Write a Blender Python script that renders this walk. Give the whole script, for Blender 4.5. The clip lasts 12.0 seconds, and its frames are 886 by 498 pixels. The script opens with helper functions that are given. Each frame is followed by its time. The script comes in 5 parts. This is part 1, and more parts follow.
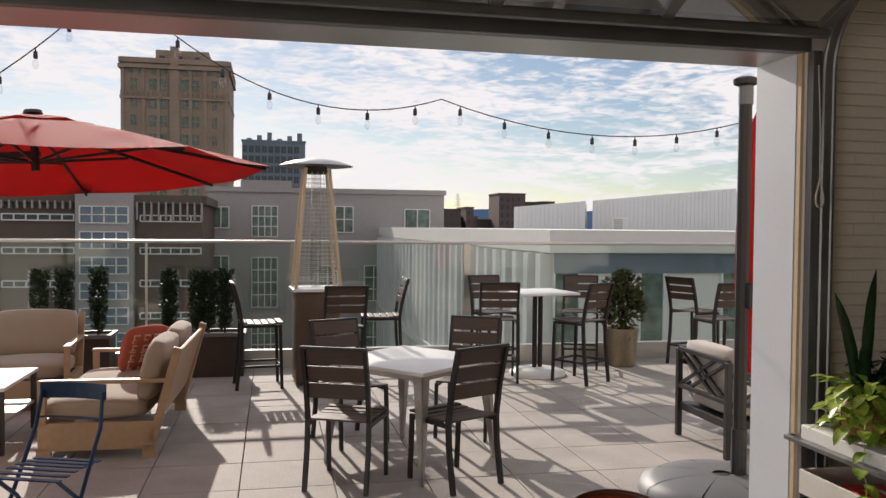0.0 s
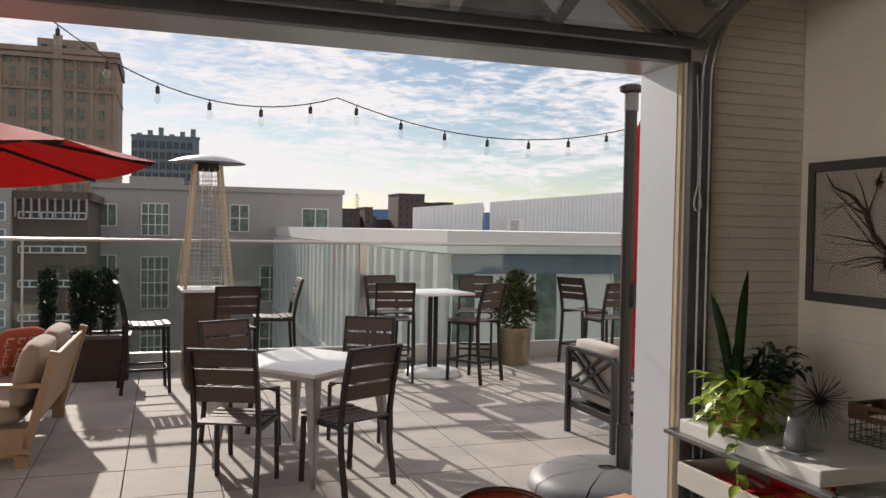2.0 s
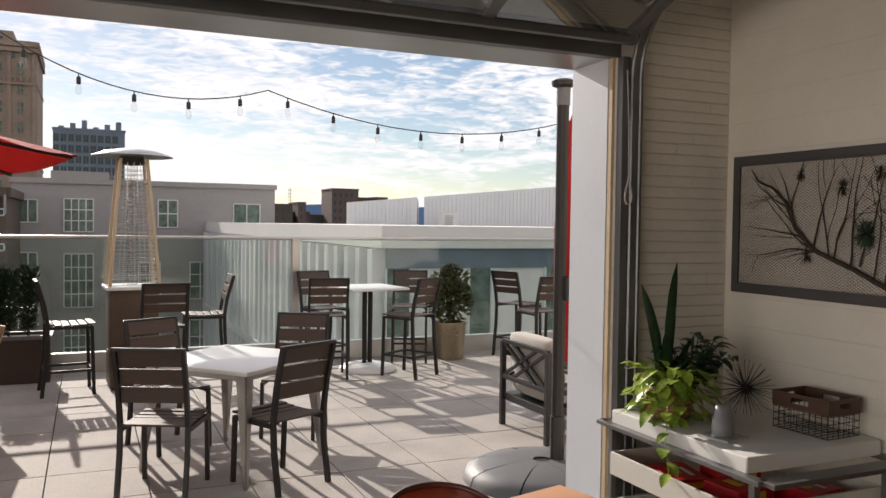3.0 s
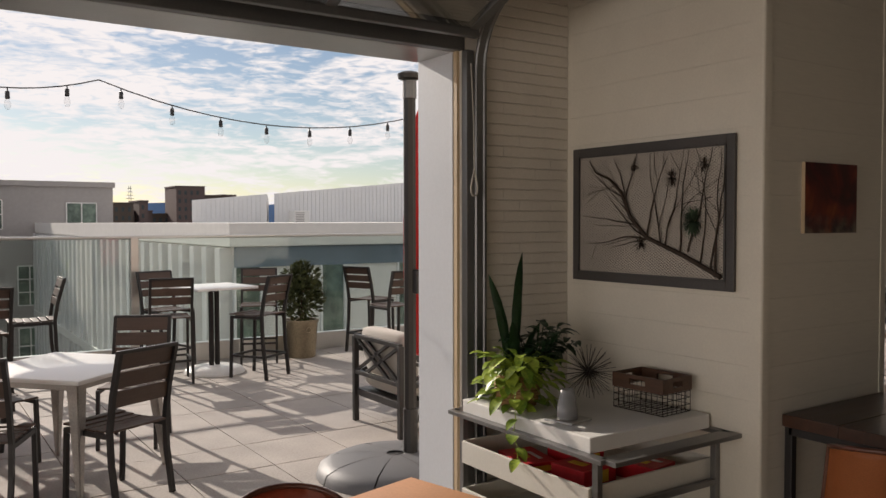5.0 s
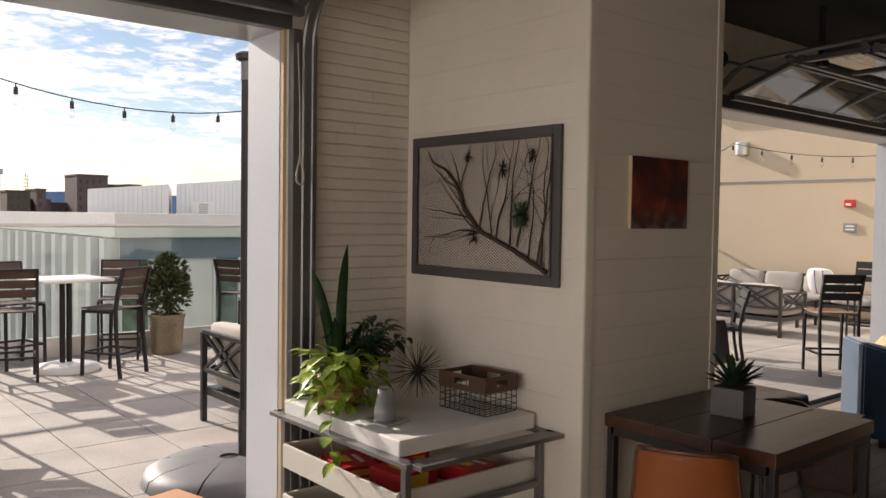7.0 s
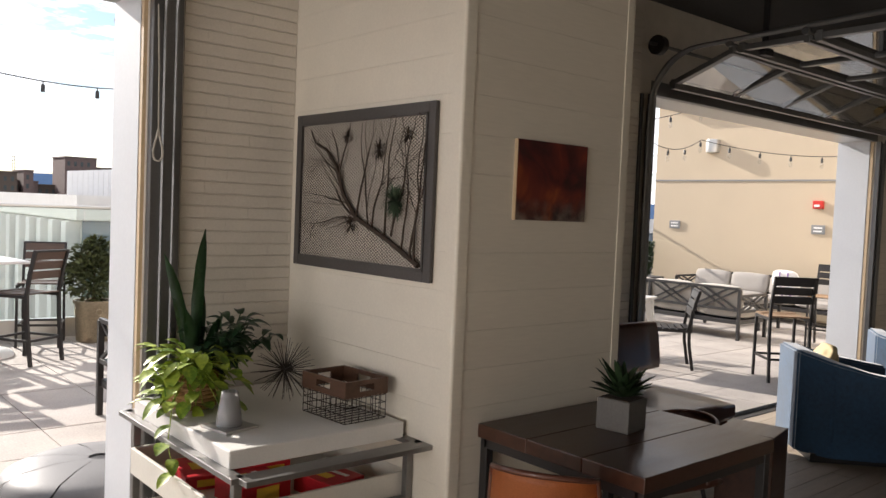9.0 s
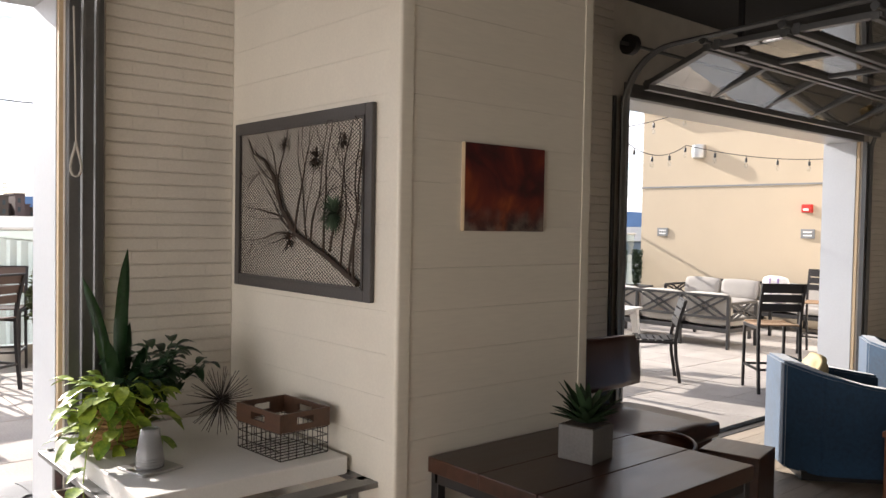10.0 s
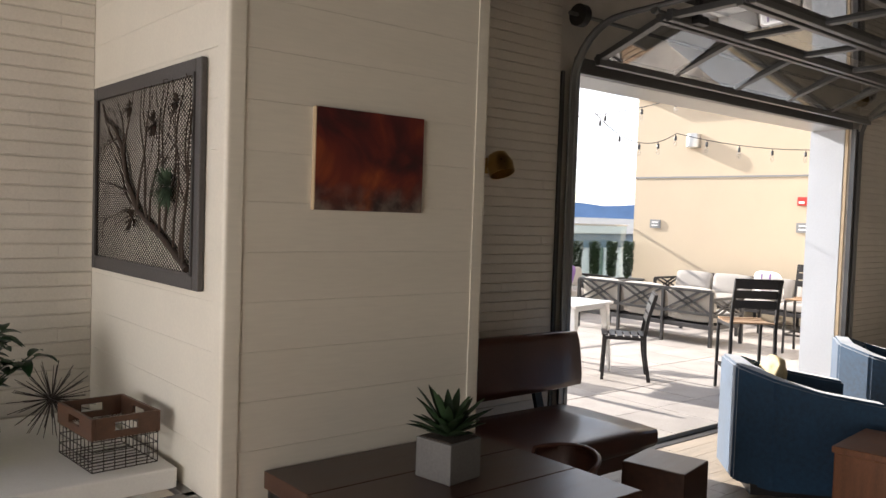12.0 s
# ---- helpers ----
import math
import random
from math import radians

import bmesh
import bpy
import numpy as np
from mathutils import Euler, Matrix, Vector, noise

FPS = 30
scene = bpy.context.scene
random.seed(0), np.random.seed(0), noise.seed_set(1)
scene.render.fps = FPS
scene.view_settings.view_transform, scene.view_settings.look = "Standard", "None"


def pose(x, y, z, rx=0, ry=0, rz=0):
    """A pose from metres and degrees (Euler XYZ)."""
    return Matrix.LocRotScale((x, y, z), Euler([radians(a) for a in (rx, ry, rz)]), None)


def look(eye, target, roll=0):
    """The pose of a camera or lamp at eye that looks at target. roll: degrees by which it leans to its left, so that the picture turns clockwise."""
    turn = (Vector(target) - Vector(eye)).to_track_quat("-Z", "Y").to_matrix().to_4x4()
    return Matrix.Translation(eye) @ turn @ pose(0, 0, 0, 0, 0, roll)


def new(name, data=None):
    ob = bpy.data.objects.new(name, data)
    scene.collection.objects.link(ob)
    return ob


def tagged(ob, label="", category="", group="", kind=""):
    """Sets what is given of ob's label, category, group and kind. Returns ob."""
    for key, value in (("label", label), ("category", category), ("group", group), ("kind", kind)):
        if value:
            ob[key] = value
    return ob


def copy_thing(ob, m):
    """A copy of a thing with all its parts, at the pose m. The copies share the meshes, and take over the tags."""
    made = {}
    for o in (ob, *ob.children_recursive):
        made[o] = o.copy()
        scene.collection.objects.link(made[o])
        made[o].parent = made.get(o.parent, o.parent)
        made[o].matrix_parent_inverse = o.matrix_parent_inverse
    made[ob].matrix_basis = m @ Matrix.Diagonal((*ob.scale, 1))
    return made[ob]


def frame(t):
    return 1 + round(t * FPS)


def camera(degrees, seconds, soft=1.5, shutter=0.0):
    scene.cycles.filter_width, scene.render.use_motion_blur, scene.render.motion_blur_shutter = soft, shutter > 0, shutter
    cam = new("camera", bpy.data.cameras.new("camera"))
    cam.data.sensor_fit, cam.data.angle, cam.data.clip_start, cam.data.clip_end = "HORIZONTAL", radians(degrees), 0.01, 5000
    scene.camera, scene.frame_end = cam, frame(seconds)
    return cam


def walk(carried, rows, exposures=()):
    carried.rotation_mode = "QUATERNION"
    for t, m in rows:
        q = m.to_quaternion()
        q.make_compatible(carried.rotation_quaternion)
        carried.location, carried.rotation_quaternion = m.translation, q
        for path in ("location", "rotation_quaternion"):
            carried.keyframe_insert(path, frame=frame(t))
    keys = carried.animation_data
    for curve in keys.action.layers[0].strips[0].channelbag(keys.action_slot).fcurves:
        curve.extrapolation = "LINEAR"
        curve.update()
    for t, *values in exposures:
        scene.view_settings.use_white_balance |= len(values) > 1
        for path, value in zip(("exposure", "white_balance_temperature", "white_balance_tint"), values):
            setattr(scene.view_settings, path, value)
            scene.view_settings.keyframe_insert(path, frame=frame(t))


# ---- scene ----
cam = camera(57.2, 12.0)
METRES, EYE, TILT, LEAN, TURN = 2.56, 1.70, 0.0, 0.0, -11.9
ROWS = [
    (0.0, 0.0, 0.0, 0.0, 0.01, -1.54, -0.55),
    (0.5, 0.0034, 0.0025, 0.0, -1.93, -1.52, -0.63),
    (1.0, 0.0063, 0.003, 0.0005, -3.64, -1.51, -0.71),
    (1.5, 0.0113, 0.0007, 0.0003, -5.29, -1.47, -0.88),
    (2.0, 0.014, 0.0023, -0.0002, -7.09, -1.42, -1.03),
    (2.5, 0.0166, 0.0055, -0.0012, -9.2, -1.51, -0.95),
    (3.0, 0.0173, 0.015, -0.0018, -11.71, -1.71, -0.78),
    (5.0, 0.033, 0.0304, -0.0085, -22.05, -1.92, 0.1),
    (5.5, 0.0863, 0.0214, -0.0074, -23.35, -1.98, -0.56),
    (6.0, 0.144, 0.0031, -0.0099, -24.46, -2.1, -1.32),
    (6.5, 0.1802, 0.0038, -0.0129, -25.91, -2.37, -1.05),
    (7.0, 0.2334, 0.0329, -0.0164, -28.04, -2.22, -0.84),
    (9.0, 0.499, 0.0653, -0.0216, -28.64, -2.72, -2.38),
    (9.5, 0.5654, 0.0946, -0.0243, -28.69, -2.65, -1.96),
    (10.0, 0.63, 0.1344, -0.0219, -29.05, -1.78, -1.0),
    (10.5, 0.7062, 0.147, -0.0219, -29.09, -1.61, -1.2),
    (11.0, 0.7934, 0.1365, -0.0237, -27.81, -2.03, -2.96),
    (11.5, 0.855, 0.1435, -0.0273, -27.24, -2.71, -2.58),
    (12.0, 0.9163, 0.1819, -0.0316, -27.95, -2.51, -1.94),
]
EXPOSURES = [(0.0, -0.12, 6550, 14), (2.0, -0.12, 6550, 14), (2.5, 0.02, 6550, 14), (3.0, 0.08, 6550, 14), (5.0, -0.12, 6750, 15), (6.0, 0.05, 6850, 16), (7.0, 0.33, 6700, 16), (9.0, 0.85, 6400, 14), (10.0, 1.1, 6300, 14), (12.0, 1.35, 6250, 13)]
walk(cam, [(t, pose(0, 0, EYE, TILT, LEAN, TURN) @ pose(METRES * x, METRES * y, METRES * z, 90 + pitch, roll, yaw)) for t, x, y, z, yaw, pitch, roll in ROWS],
     EXPOSURES)

# ---- building helpers ----
def B():
    return bmesh.new()


def add_box(bm, c, s, m=None, bev=0.0):
    """A box of size s round c, turned by m first."""
    r = bmesh.ops.create_cube(bm, size=1.0)
    vs = r["verts"]
    mat = Matrix.Translation(c) @ (m if m else Matrix()) @ Matrix.Diagonal((*s, 1))
    bmesh.ops.transform(bm, matrix=mat, verts=vs)
    if bev > 0:
        es = list({e for v in vs for e in v.link_edges})
        bmesh.ops.bevel(bm, geom=es, offset=bev, segments=2, affect="EDGES", profile=0.5)
    return bm


def box(x0, x1, y0, y1, z0, z1, bev=0.0):
    return add_box(B(), ((x0 + x1) / 2, (y0 + y1) / 2, (z0 + z1) / 2), (x1 - x0, y1 - y0, z1 - z0), None, bev)


def add_bar(bm, a, b, w, h=None, bev=0.0, up=(0, 0, 1)):
    """A square bar from a to b."""
    a, b = Vector(a), Vector(b)
    d = b - a
    z = d.normalized()
    u = Vector(up)
    if abs(z.dot(u)) > 0.98:
        u = Vector((0, 1, 0))
    x = u.cross(z).normalized()
    y = z.cross(x)
    m = Matrix((x, y, z)).transposed().to_4x4()
    return add_box(bm, (a + b) / 2, (w, h or w, d.length), m, bev)


def add_rod(bm, a, b, r, r2=None, n=10):
    a, b = Vector(a), Vector(b)
    d = b - a
    m = Matrix.Translation((a + b) / 2) @ d.to_track_quat("Z", "Y").to_matrix().to_4x4()
    bmesh.ops.create_cone(bm, cap_ends=True, segments=n, radius1=r, radius2=r if r2 is None else r2, depth=d.length, matrix=m)
    return bm


def add_lathe(bm, prof, c=(0, 0, 0), n=24):
    """Turns a profile of (radius, height) about z."""
    rings = []
    for r, z in prof:
        rings.append([bm.verts.new((c[0] + r * math.cos(k * math.tau / n), c[1] + r * math.sin(k * math.tau / n), c[2] + z)) for k in range(n)])
    for p, q in zip(rings, rings[1:]):
        for k in range(n):
            bm.faces.new((p[k], p[(k + 1) % n], q[(k + 1) % n], q[k]))
    for ring, flip in ((rings[0], True), (rings[-1], False)):
        bm.faces.new(ring[::-1] if flip else ring)
    return bm


def add_tube(bm, pts, r, n=8):
    """A round tube through points; r is one radius or one per point."""
    pts = [Vector(p) for p in pts]
    rings = []
    ref = Vector((0.123, 0.31, 0.94))
    for i, p in enumerate(pts):
        d = (pts[min(i + 1, len(pts) - 1)] - pts[max(i - 1, 0)]).normalized()
        u = ref - d * ref.dot(d)
        if u.length < 0.1:
            u = Vector((1, 0, 0)) - d * d.x
        u.normalize()
        w = d.cross(u)
        rr = r[i] if isinstance(r, (list, tuple)) else r
        rings.append([bm.verts.new(p + (u * math.cos(k * math.tau / n) + w * math.sin(k * math.tau / n)) * rr) for k in range(n)])
    for p, q in zip(rings, rings[1:]):
        for k in range(n):
            bm.faces.new((p[k], p[(k + 1) % n], q[(k + 1) % n], q[k]))
    bm.faces.new(rings[0][::-1])
    bm.faces.new(rings[-1])
    return bm


def add_strip(bm, pts, side, w, th):
    """A flat strap of width w (along side) and thickness th through points."""
    pts = [Vector(p) for p in pts]
    side = Vector(side).normalized()
    rings = []
    for i, p in enumerate(pts):
        d = (pts[min(i + 1, len(pts) - 1)] - pts[max(i - 1, 0)]).normalized()
        nrm = d.cross(side).normalized()
        rings.append([bm.verts.new(p + side * (a * w / 2) + nrm * (b * th / 2)) for a, b in ((-1, -1), (1, -1), (1, 1), (-1, 1))])
    for p, q in zip(rings, rings[1:]):
        for k in range(4):
            bm.faces.new((p[k], p[(k + 1) % 4], q[(k + 1) % 4], q[k]))
    bm.faces.new(rings[0][::-1])
    bm.faces.new(rings[-1])
    return bm


def add_cushion(bm, c, s, m=None, puff=0.25, n=8):
    """A soft block: a subdivided box with rounded corners and bulged faces."""
    tmp = bmesh.new()
    bmesh.ops.create_cube(tmp, size=2.0)
    bmesh.ops.subdivide_edges(tmp, edges=tmp.edges[:], cuts=n, use_grid_fill=True)
    vs = tmp.verts
    small = min(s)
    for v in vs:
        p = v.co
        q = [0, 0, 0]
        for i in range(3):
            f = 1.0
            for j in range(3):
                if j != i:
                    f *= 1 - puff * abs(p[j]) ** 4 * (small / s[i] if s[i] > small * 1.5 else 1)
            q[i] = p[i] * f * s[i] / 2
        v.co = q
        v.co += Vector(noise.noise_vector(v.co * 6 + Vector(c))) * small * 0.03
    tmp.transform(Matrix.Translation(c) @ (m if m else Matrix()))
    me = bpy.data.meshes.new("soft")
    tmp.to_mesh(me)
    tmp.free()
    bm.from_mesh(me)
    bpy.data.meshes.remove(me)
    return bm


def finish(bm, name, mat, smooth=None):
    me = bpy.data.meshes.new(name)
    bmesh.ops.recalc_face_normals(bm, faces=bm.faces)
    if smooth is not None:
        for f in bm.faces:
            f.smooth = True
        for e in bm.edges:
            if len(e.link_faces) == 2 and e.calc_face_angle(0) > radians(smooth):
                e.smooth = False
    bm.to_mesh(me)
    bm.free()
    if mat:
        me.materials.append(mat)
    return me


def part(name, bm, material, parent, label="", smooth=None):
    ob = new(name, finish(bm, name, material, smooth))
    ob.parent = parent
    if label:
        ob["label"] = label
    return ob


def thing(name, m, label, category, group="", kind=""):
    ob = new(name)
    ob.empty_display_size = 0.1
    ob.matrix_basis = m
    return tagged(ob, label, category, group, kind)


def solid(name, bm, material, label, category, group="", kind="", smooth=None, m=None):
    ob = new(name, finish(bm, name, material, smooth))
    if m:
        ob.matrix_basis = m
    return tagged(ob, label, category, group, kind)

# ---- sky and sun ----
SUN = Vector((-0.155, 1.0, 0.45)).normalized()
world = bpy.data.worlds.new("sky")
scene.world = world
world.use_nodes = True
wt = world.node_tree
wt.nodes.clear()
w_out = wt.nodes.new("ShaderNodeOutputWorld")
w_bg = wt.nodes.new("ShaderNodeBackground")
w_sky = wt.nodes.new("ShaderNodeTexSky")
w_sky.sky_type = "NISHITA"
w_sky.sun_disc = False
w_sky.sun_elevation = math.asin(SUN.z)
w_sky.sun_rotation = math.atan2(SUN.x, SUN.y)
w_sky.altitude = 700
w_sky.dust_density = 0.35
w_tc = wt.nodes.new("ShaderNodeTexCoord")
w_map = wt.nodes.new("ShaderNodeMapping")
w_map.inputs["Scale"].default_value = (1.8, 1.8, 8.0)
w_map.inputs["Rotation"].default_value = (0.12, 0.0, 0.3)
w_n = wt.nodes.new("ShaderNodeTexNoise")
w_n.inputs["Scale"].default_value = 3.4
w_n.inputs["Detail"].default_value = 9
w_n.inputs["Roughness"].default_value = 0.62
w_n.inputs["Distortion"].default_value = 0.6
w_r = wt.nodes.new("ShaderNodeValToRGB")
w_r.color_ramp.elements[0].position = 0.63
w_r.color_ramp.elements[1].position = 0.80
w_mix = wt.nodes.new("ShaderNodeMix")
w_mix.data_type = "RGBA"
w_mix.inputs[7].default_value = (11.5, 11.4, 11.4, 1)
w_bg.inputs["Strength"].default_value = 0.085
wt.links.new(w_tc.outputs["Generated"], w_map.inputs["Vector"])
wt.links.new(w_map.outputs[0], w_n.inputs["Vector"])
w_n2 = wt.nodes.new("ShaderNodeTexNoise")
w_n2.inputs["Scale"].default_value, w_n2.inputs["Detail"].default_value, w_n2.inputs["Distortion"].default_value = 21.0, 6, 0.9
w_ma = wt.nodes.new("ShaderNodeMath")
w_ma.operation = "MULTIPLY_ADD"
w_ma.inputs[1].default_value = 0.48
wt.links.new(w_map.outputs[0], w_n2.inputs["Vector"])
wt.links.new(w_n2.outputs["Fac"], w_ma.inputs[0])
wt.links.new(w_n.outputs["Fac"], w_ma.inputs[2])
wt.links.new(w_ma.outputs[0], w_r.inputs["Fac"])
wt.links.new(w_r.outputs["Color"], w_mix.inputs[0])
wt.links.new(w_sky.outputs["Color"], w_mix.inputs[6])
wt.links.new(w_mix.outputs[2], w_bg.inputs["Color"])
wt.links.new(w_bg.outputs["Background"], w_out.inputs["Surface"])
sun = new("sun", bpy.data.lights.new("sun", "SUN"))
sun.data.energy, sun.data.angle, sun.data.color = 5.0, radians(0.6), (1.0, 0.93, 0.82)
sun.matrix_basis = look(SUN * 60, (0, 0, 0))


# ---- materials ----
def mat(name, col, rough=0.6, metal=0.0, var=0.12, scale=6.0, fine=60.0, bump=0.15, stretch=(1, 1, 1), col2=None, island=0.0, coat=0.0, sheen=0.0, trans=0.0, dist=0.004, world=False):
    """A surface with a base colour, variation at two scales, fine relief and a change of tone from piece to piece."""
    m = bpy.data.materials.new(name)
    m.use_nodes = True
    nt = m.node_tree
    bs = nt.nodes["Principled BSDF"]
    tc = nt.nodes.new("ShaderNodeTexCoord")
    mp = nt.nodes.new("ShaderNodeMapping")
    mp.inputs["Scale"].default_value = stretch
    place = nt.nodes.new("ShaderNodeNewGeometry").outputs["Position"] if world else tc.outputs["Object"]
    nt.links.new(place, mp.inputs["Vector"])
    n1 = nt.nodes.new("ShaderNodeTexNoise")
    n1.inputs["Scale"].default_value, n1.inputs["Detail"].default_value = scale, 5
    n2 = nt.nodes.new("ShaderNodeTexNoise")
    n2.inputs["Scale"].default_value, n2.inputs["Detail"].default_value = fine, 6
    nt.links.new(mp.outputs[0], n1.inputs["Vector"])
    nt.links.new(mp.outputs[0], n2.inputs["Vector"])
    add = nt.nodes.new("ShaderNodeMath")
    add.operation = "ADD"
    nt.links.new(n1.outputs["Fac"], add.inputs[0])
    nt.links.new(n2.outputs["Fac"], add.inputs[1])
    half = nt.nodes.new("ShaderNodeMapRange")
    half.inputs["From Min"].default_value, half.inputs["From Max"].default_value = 0.65, 1.35
    nt.links.new(add.outputs[0], half.inputs["Value"])
    fac = half.outputs[0]
    if island:
        oi = nt.nodes.new("ShaderNodeObjectInfo")
        ge = nt.nodes.new("ShaderNodeNewGeometry")
        s1 = nt.nodes.new("ShaderNodeMath")
        s1.operation = "ADD"
        nt.links.new(oi.outputs["Random"], s1.inputs[0])
        nt.links.new(ge.outputs["Random Per Island"], s1.inputs[1])
        s2 = nt.nodes.new("ShaderNodeMath")
        s2.operation = "MULTIPLY_ADD"
        s2.inputs[1].default_value, s2.inputs[2].default_value = island, -island
        nt.links.new(s1.outputs[0], s2.inputs[0])
        s3 = nt.nodes.new("ShaderNodeMath")
        s3.operation = "ADD"
        s3.use_clamp = True
        nt.links.new(fac, s3.inputs[0])
        nt.links.new(s2.outputs[0], s3.inputs[1])
        fac = s3.outputs[0]
    mx = nt.nodes.new("ShaderNodeMix")
    mx.data_type = "RGBA"
    lo = [c * (1 - var) for c in col]
    hi = col2 or [min(1, c * (1 + var)) for c in col]
    mx.inputs[6].default_value, mx.inputs[7].default_value = (*lo, 1), (*hi, 1)
    nt.links.new(fac, mx.inputs[0])
    nt.links.new(mx.outputs[2], bs.inputs["Base Color"])
    rr = nt.nodes.new("ShaderNodeMapRange")
    rr.inputs["To Min"].default_value, rr.inputs["To Max"].default_value = max(0.02, rough - 0.08), min(1, rough + 0.08)
    nt.links.new(n1.outputs["Fac"], rr.inputs["Value"])
    nt.links.new(rr.outputs[0], bs.inputs["Roughness"])
    bs.inputs["Metallic"].default_value = metal
    bs.inputs["Coat Weight"].default_value = coat
    bs.inputs["Sheen Weight"].default_value = sheen
    bs.inputs["Transmission Weight"].default_value = trans
    if bump:
        bp = nt.nodes.new("ShaderNodeBump")
        bp.inputs["Strength"].default_value, bp.inputs["Distance"].default_value = bump, dist
        nt.links.new(n2.outputs["Fac"], bp.inputs["Height"])
        nt.links.new(bp.outputs[0], bs.inputs["Normal"])
    return m


def glass_mat(name, col, tint=0.9, rough=0.0, gloss=0.75, power=3.5, least=0.045):
    """Thin clear glass: mostly see-through, with a gloss that grows at a slant."""
    m = bpy.data.materials.new(name)
    m.use_nodes = True
    nt = m.node_tree
    nt.nodes.clear()
    o = nt.nodes.new("ShaderNodeOutputMaterial")
    t = nt.nodes.new("ShaderNodeBsdfTransparent")
    t.inputs["Color"].default_value = (*[c * tint for c in col], 1)
    g = nt.nodes.new("ShaderNodeBsdfGlossy")
    g.inputs["Roughness"].default_value = rough
    lw = nt.nodes.new("ShaderNodeLayerWeight")
    lw.inputs["Blend"].default_value = 0.5
    pw = nt.nodes.new("ShaderNodeMath")
    pw.operation = "POWER"
    pw.inputs[1].default_value = power
    nt.links.new(lw.outputs["Facing"], pw.inputs[0])
    f = nt.nodes.new("ShaderNodeMath")
    f.operation = "MULTIPLY_ADD"
    f.inputs[1].default_value, f.inputs[2].default_value = gloss, least
    nt.links.new(pw.outputs[0], f.inputs[0])
    mx = nt.nodes.new("ShaderNodeMixShader")
    nt.links.new(f.outputs[0], mx.inputs[0])
    nt.links.new(t.outputs[0], mx.inputs[1])
    nt.links.new(g.outputs[0], mx.inputs[2])
    nt.links.new(mx.outputs[0], o.inputs["Surface"])
    return m


M_paver = mat("paver", (0.36, 0.325, 0.295), 0.78, 0, 0.24, 2.3, 70, 0.3, island=0.3, world=True)
M_bed = mat("paver_bed", (0.06, 0.055, 0.05), 0.95, 0, 0.2)
M_plank = mat("floor_oak", (0.38, 0.315, 0.245), 0.45, 0, 0.25, 3, 40, 0.1, (0.6, 8, 8), island=0.35)
M_white = mat("white_paint", (0.74, 0.72, 0.68), 0.5, 0, 0.05, 2, 40, 0.08)
M_board = mat("painted_board", (0.73, 0.675, 0.575), 0.42, 0, 0.05, 1.5, 30, 0.06, (0.3, 3, 3), island=0.12, world=True)
M_brick = mat("painted_brick", (0.67, 0.62, 0.545), 0.6, 0, 0.07, 4, 120, 0.35, island=0.2, world=True)
M_mortar = mat("painted_mortar", (0.64, 0.595, 0.525), 0.8, 0, 0.1, 8, 150, 0.3)
M_reveal = mat("reveal_paint", (0.63, 0.65, 0.68), 0.45, 0, 0.04, 2, 60, 0.05)
M_dark = mat("dark_ceiling", (0.035, 0.033, 0.032), 0.8, 0, 0.2, 2, 40, 0.2)
M_door = mat("door_metal", (0.17, 0.168, 0.165), 0.4, 0.6, 0.1, 4, 80, 0.05)
M_track = mat("galvanised_track", (0.18, 0.18, 0.18), 0.42, 0.85, 0.15, 10, 120, 0.08)
M_alu = mat("brushed_aluminium", (0.55, 0.54, 0.52), 0.35, 0.9, 0.1, 5, 120, 0.05)
M_steel = mat("raw_steel", (0.42, 0.40, 0.38), 0.33, 0.9, 0.2, 8, 90, 0.05)
M_black = mat("black_frame", (0.022, 0.02, 0.02), 0.42, 0, 0.2, 8, 100, 0.05)
M_char = mat("charcoal_frame", (0.026, 0.023, 0.022), 0.45, 0.3, 0.2, 8, 100, 0.05)
M_slat = mat("brown_slat", (0.075, 0.045, 0.032), 0.5, 0, 0.25, 5, 70, 0.15, (1, 12, 12), island=0.3)
M_top = mat("white_tabletop", (0.82, 0.81, 0.79), 0.3, 0, 0.03, 3, 60, 0.02)
M_glass = glass_mat("rail_glass", (0.90, 0.96, 0.94), 0.97)
M_pane = glass_mat("door_glass", (0.85, 0.88, 0.88), gloss=0.8, power=1.6, least=0.14)
M_bulb = glass_mat("bulb_glass", (0.97, 0.97, 0.97), 0.98)
M_red = mat("red_canvas", (0.50, 0.014, 0.012), 0.8, 0, 0.1, 3, 200, 0.15)
M_beigewood = mat("tan_frame", (0.42, 0.28, 0.17), 0.5, 0, 0.12, 4, 60, 0.1, (1, 6, 6))
M_tan = mat("tan_cushion", (0.36, 0.285, 0.215), 0.9, 0, 0.08, 4, 260, 0.3, sheen=0.3)
M_cream = mat("cream_cushion", (0.38, 0.345, 0.30), 0.9, 0, 0.07, 4, 260, 0.3, sheen=0.3)
M_grey = mat("grey_cushion", (0.36, 0.335, 0.31), 0.9, 0, 0.08, 4, 260, 0.3)
M_pillow = mat("rust_pillow", (0.42, 0.10, 0.06), 0.9, 0, 0.15, 12, 200, 0.3)
M_pillowline = mat("pillow_cord", (0.66, 0.45, 0.36), 0.9, 0, 0.1)
M_purple = mat("purple_stripe", (0.24, 0.14, 0.36), 0.9, 0, 0.1)
M_whitecloth = mat("white_cloth", (0.8, 0.78, 0.76), 0.9, 0, 0.05, 5, 200, 0.2)
M_blue = mat("blue_metal", (0.018, 0.055, 0.14), 0.4, 0.1, 0.15, 6, 80, 0.05)
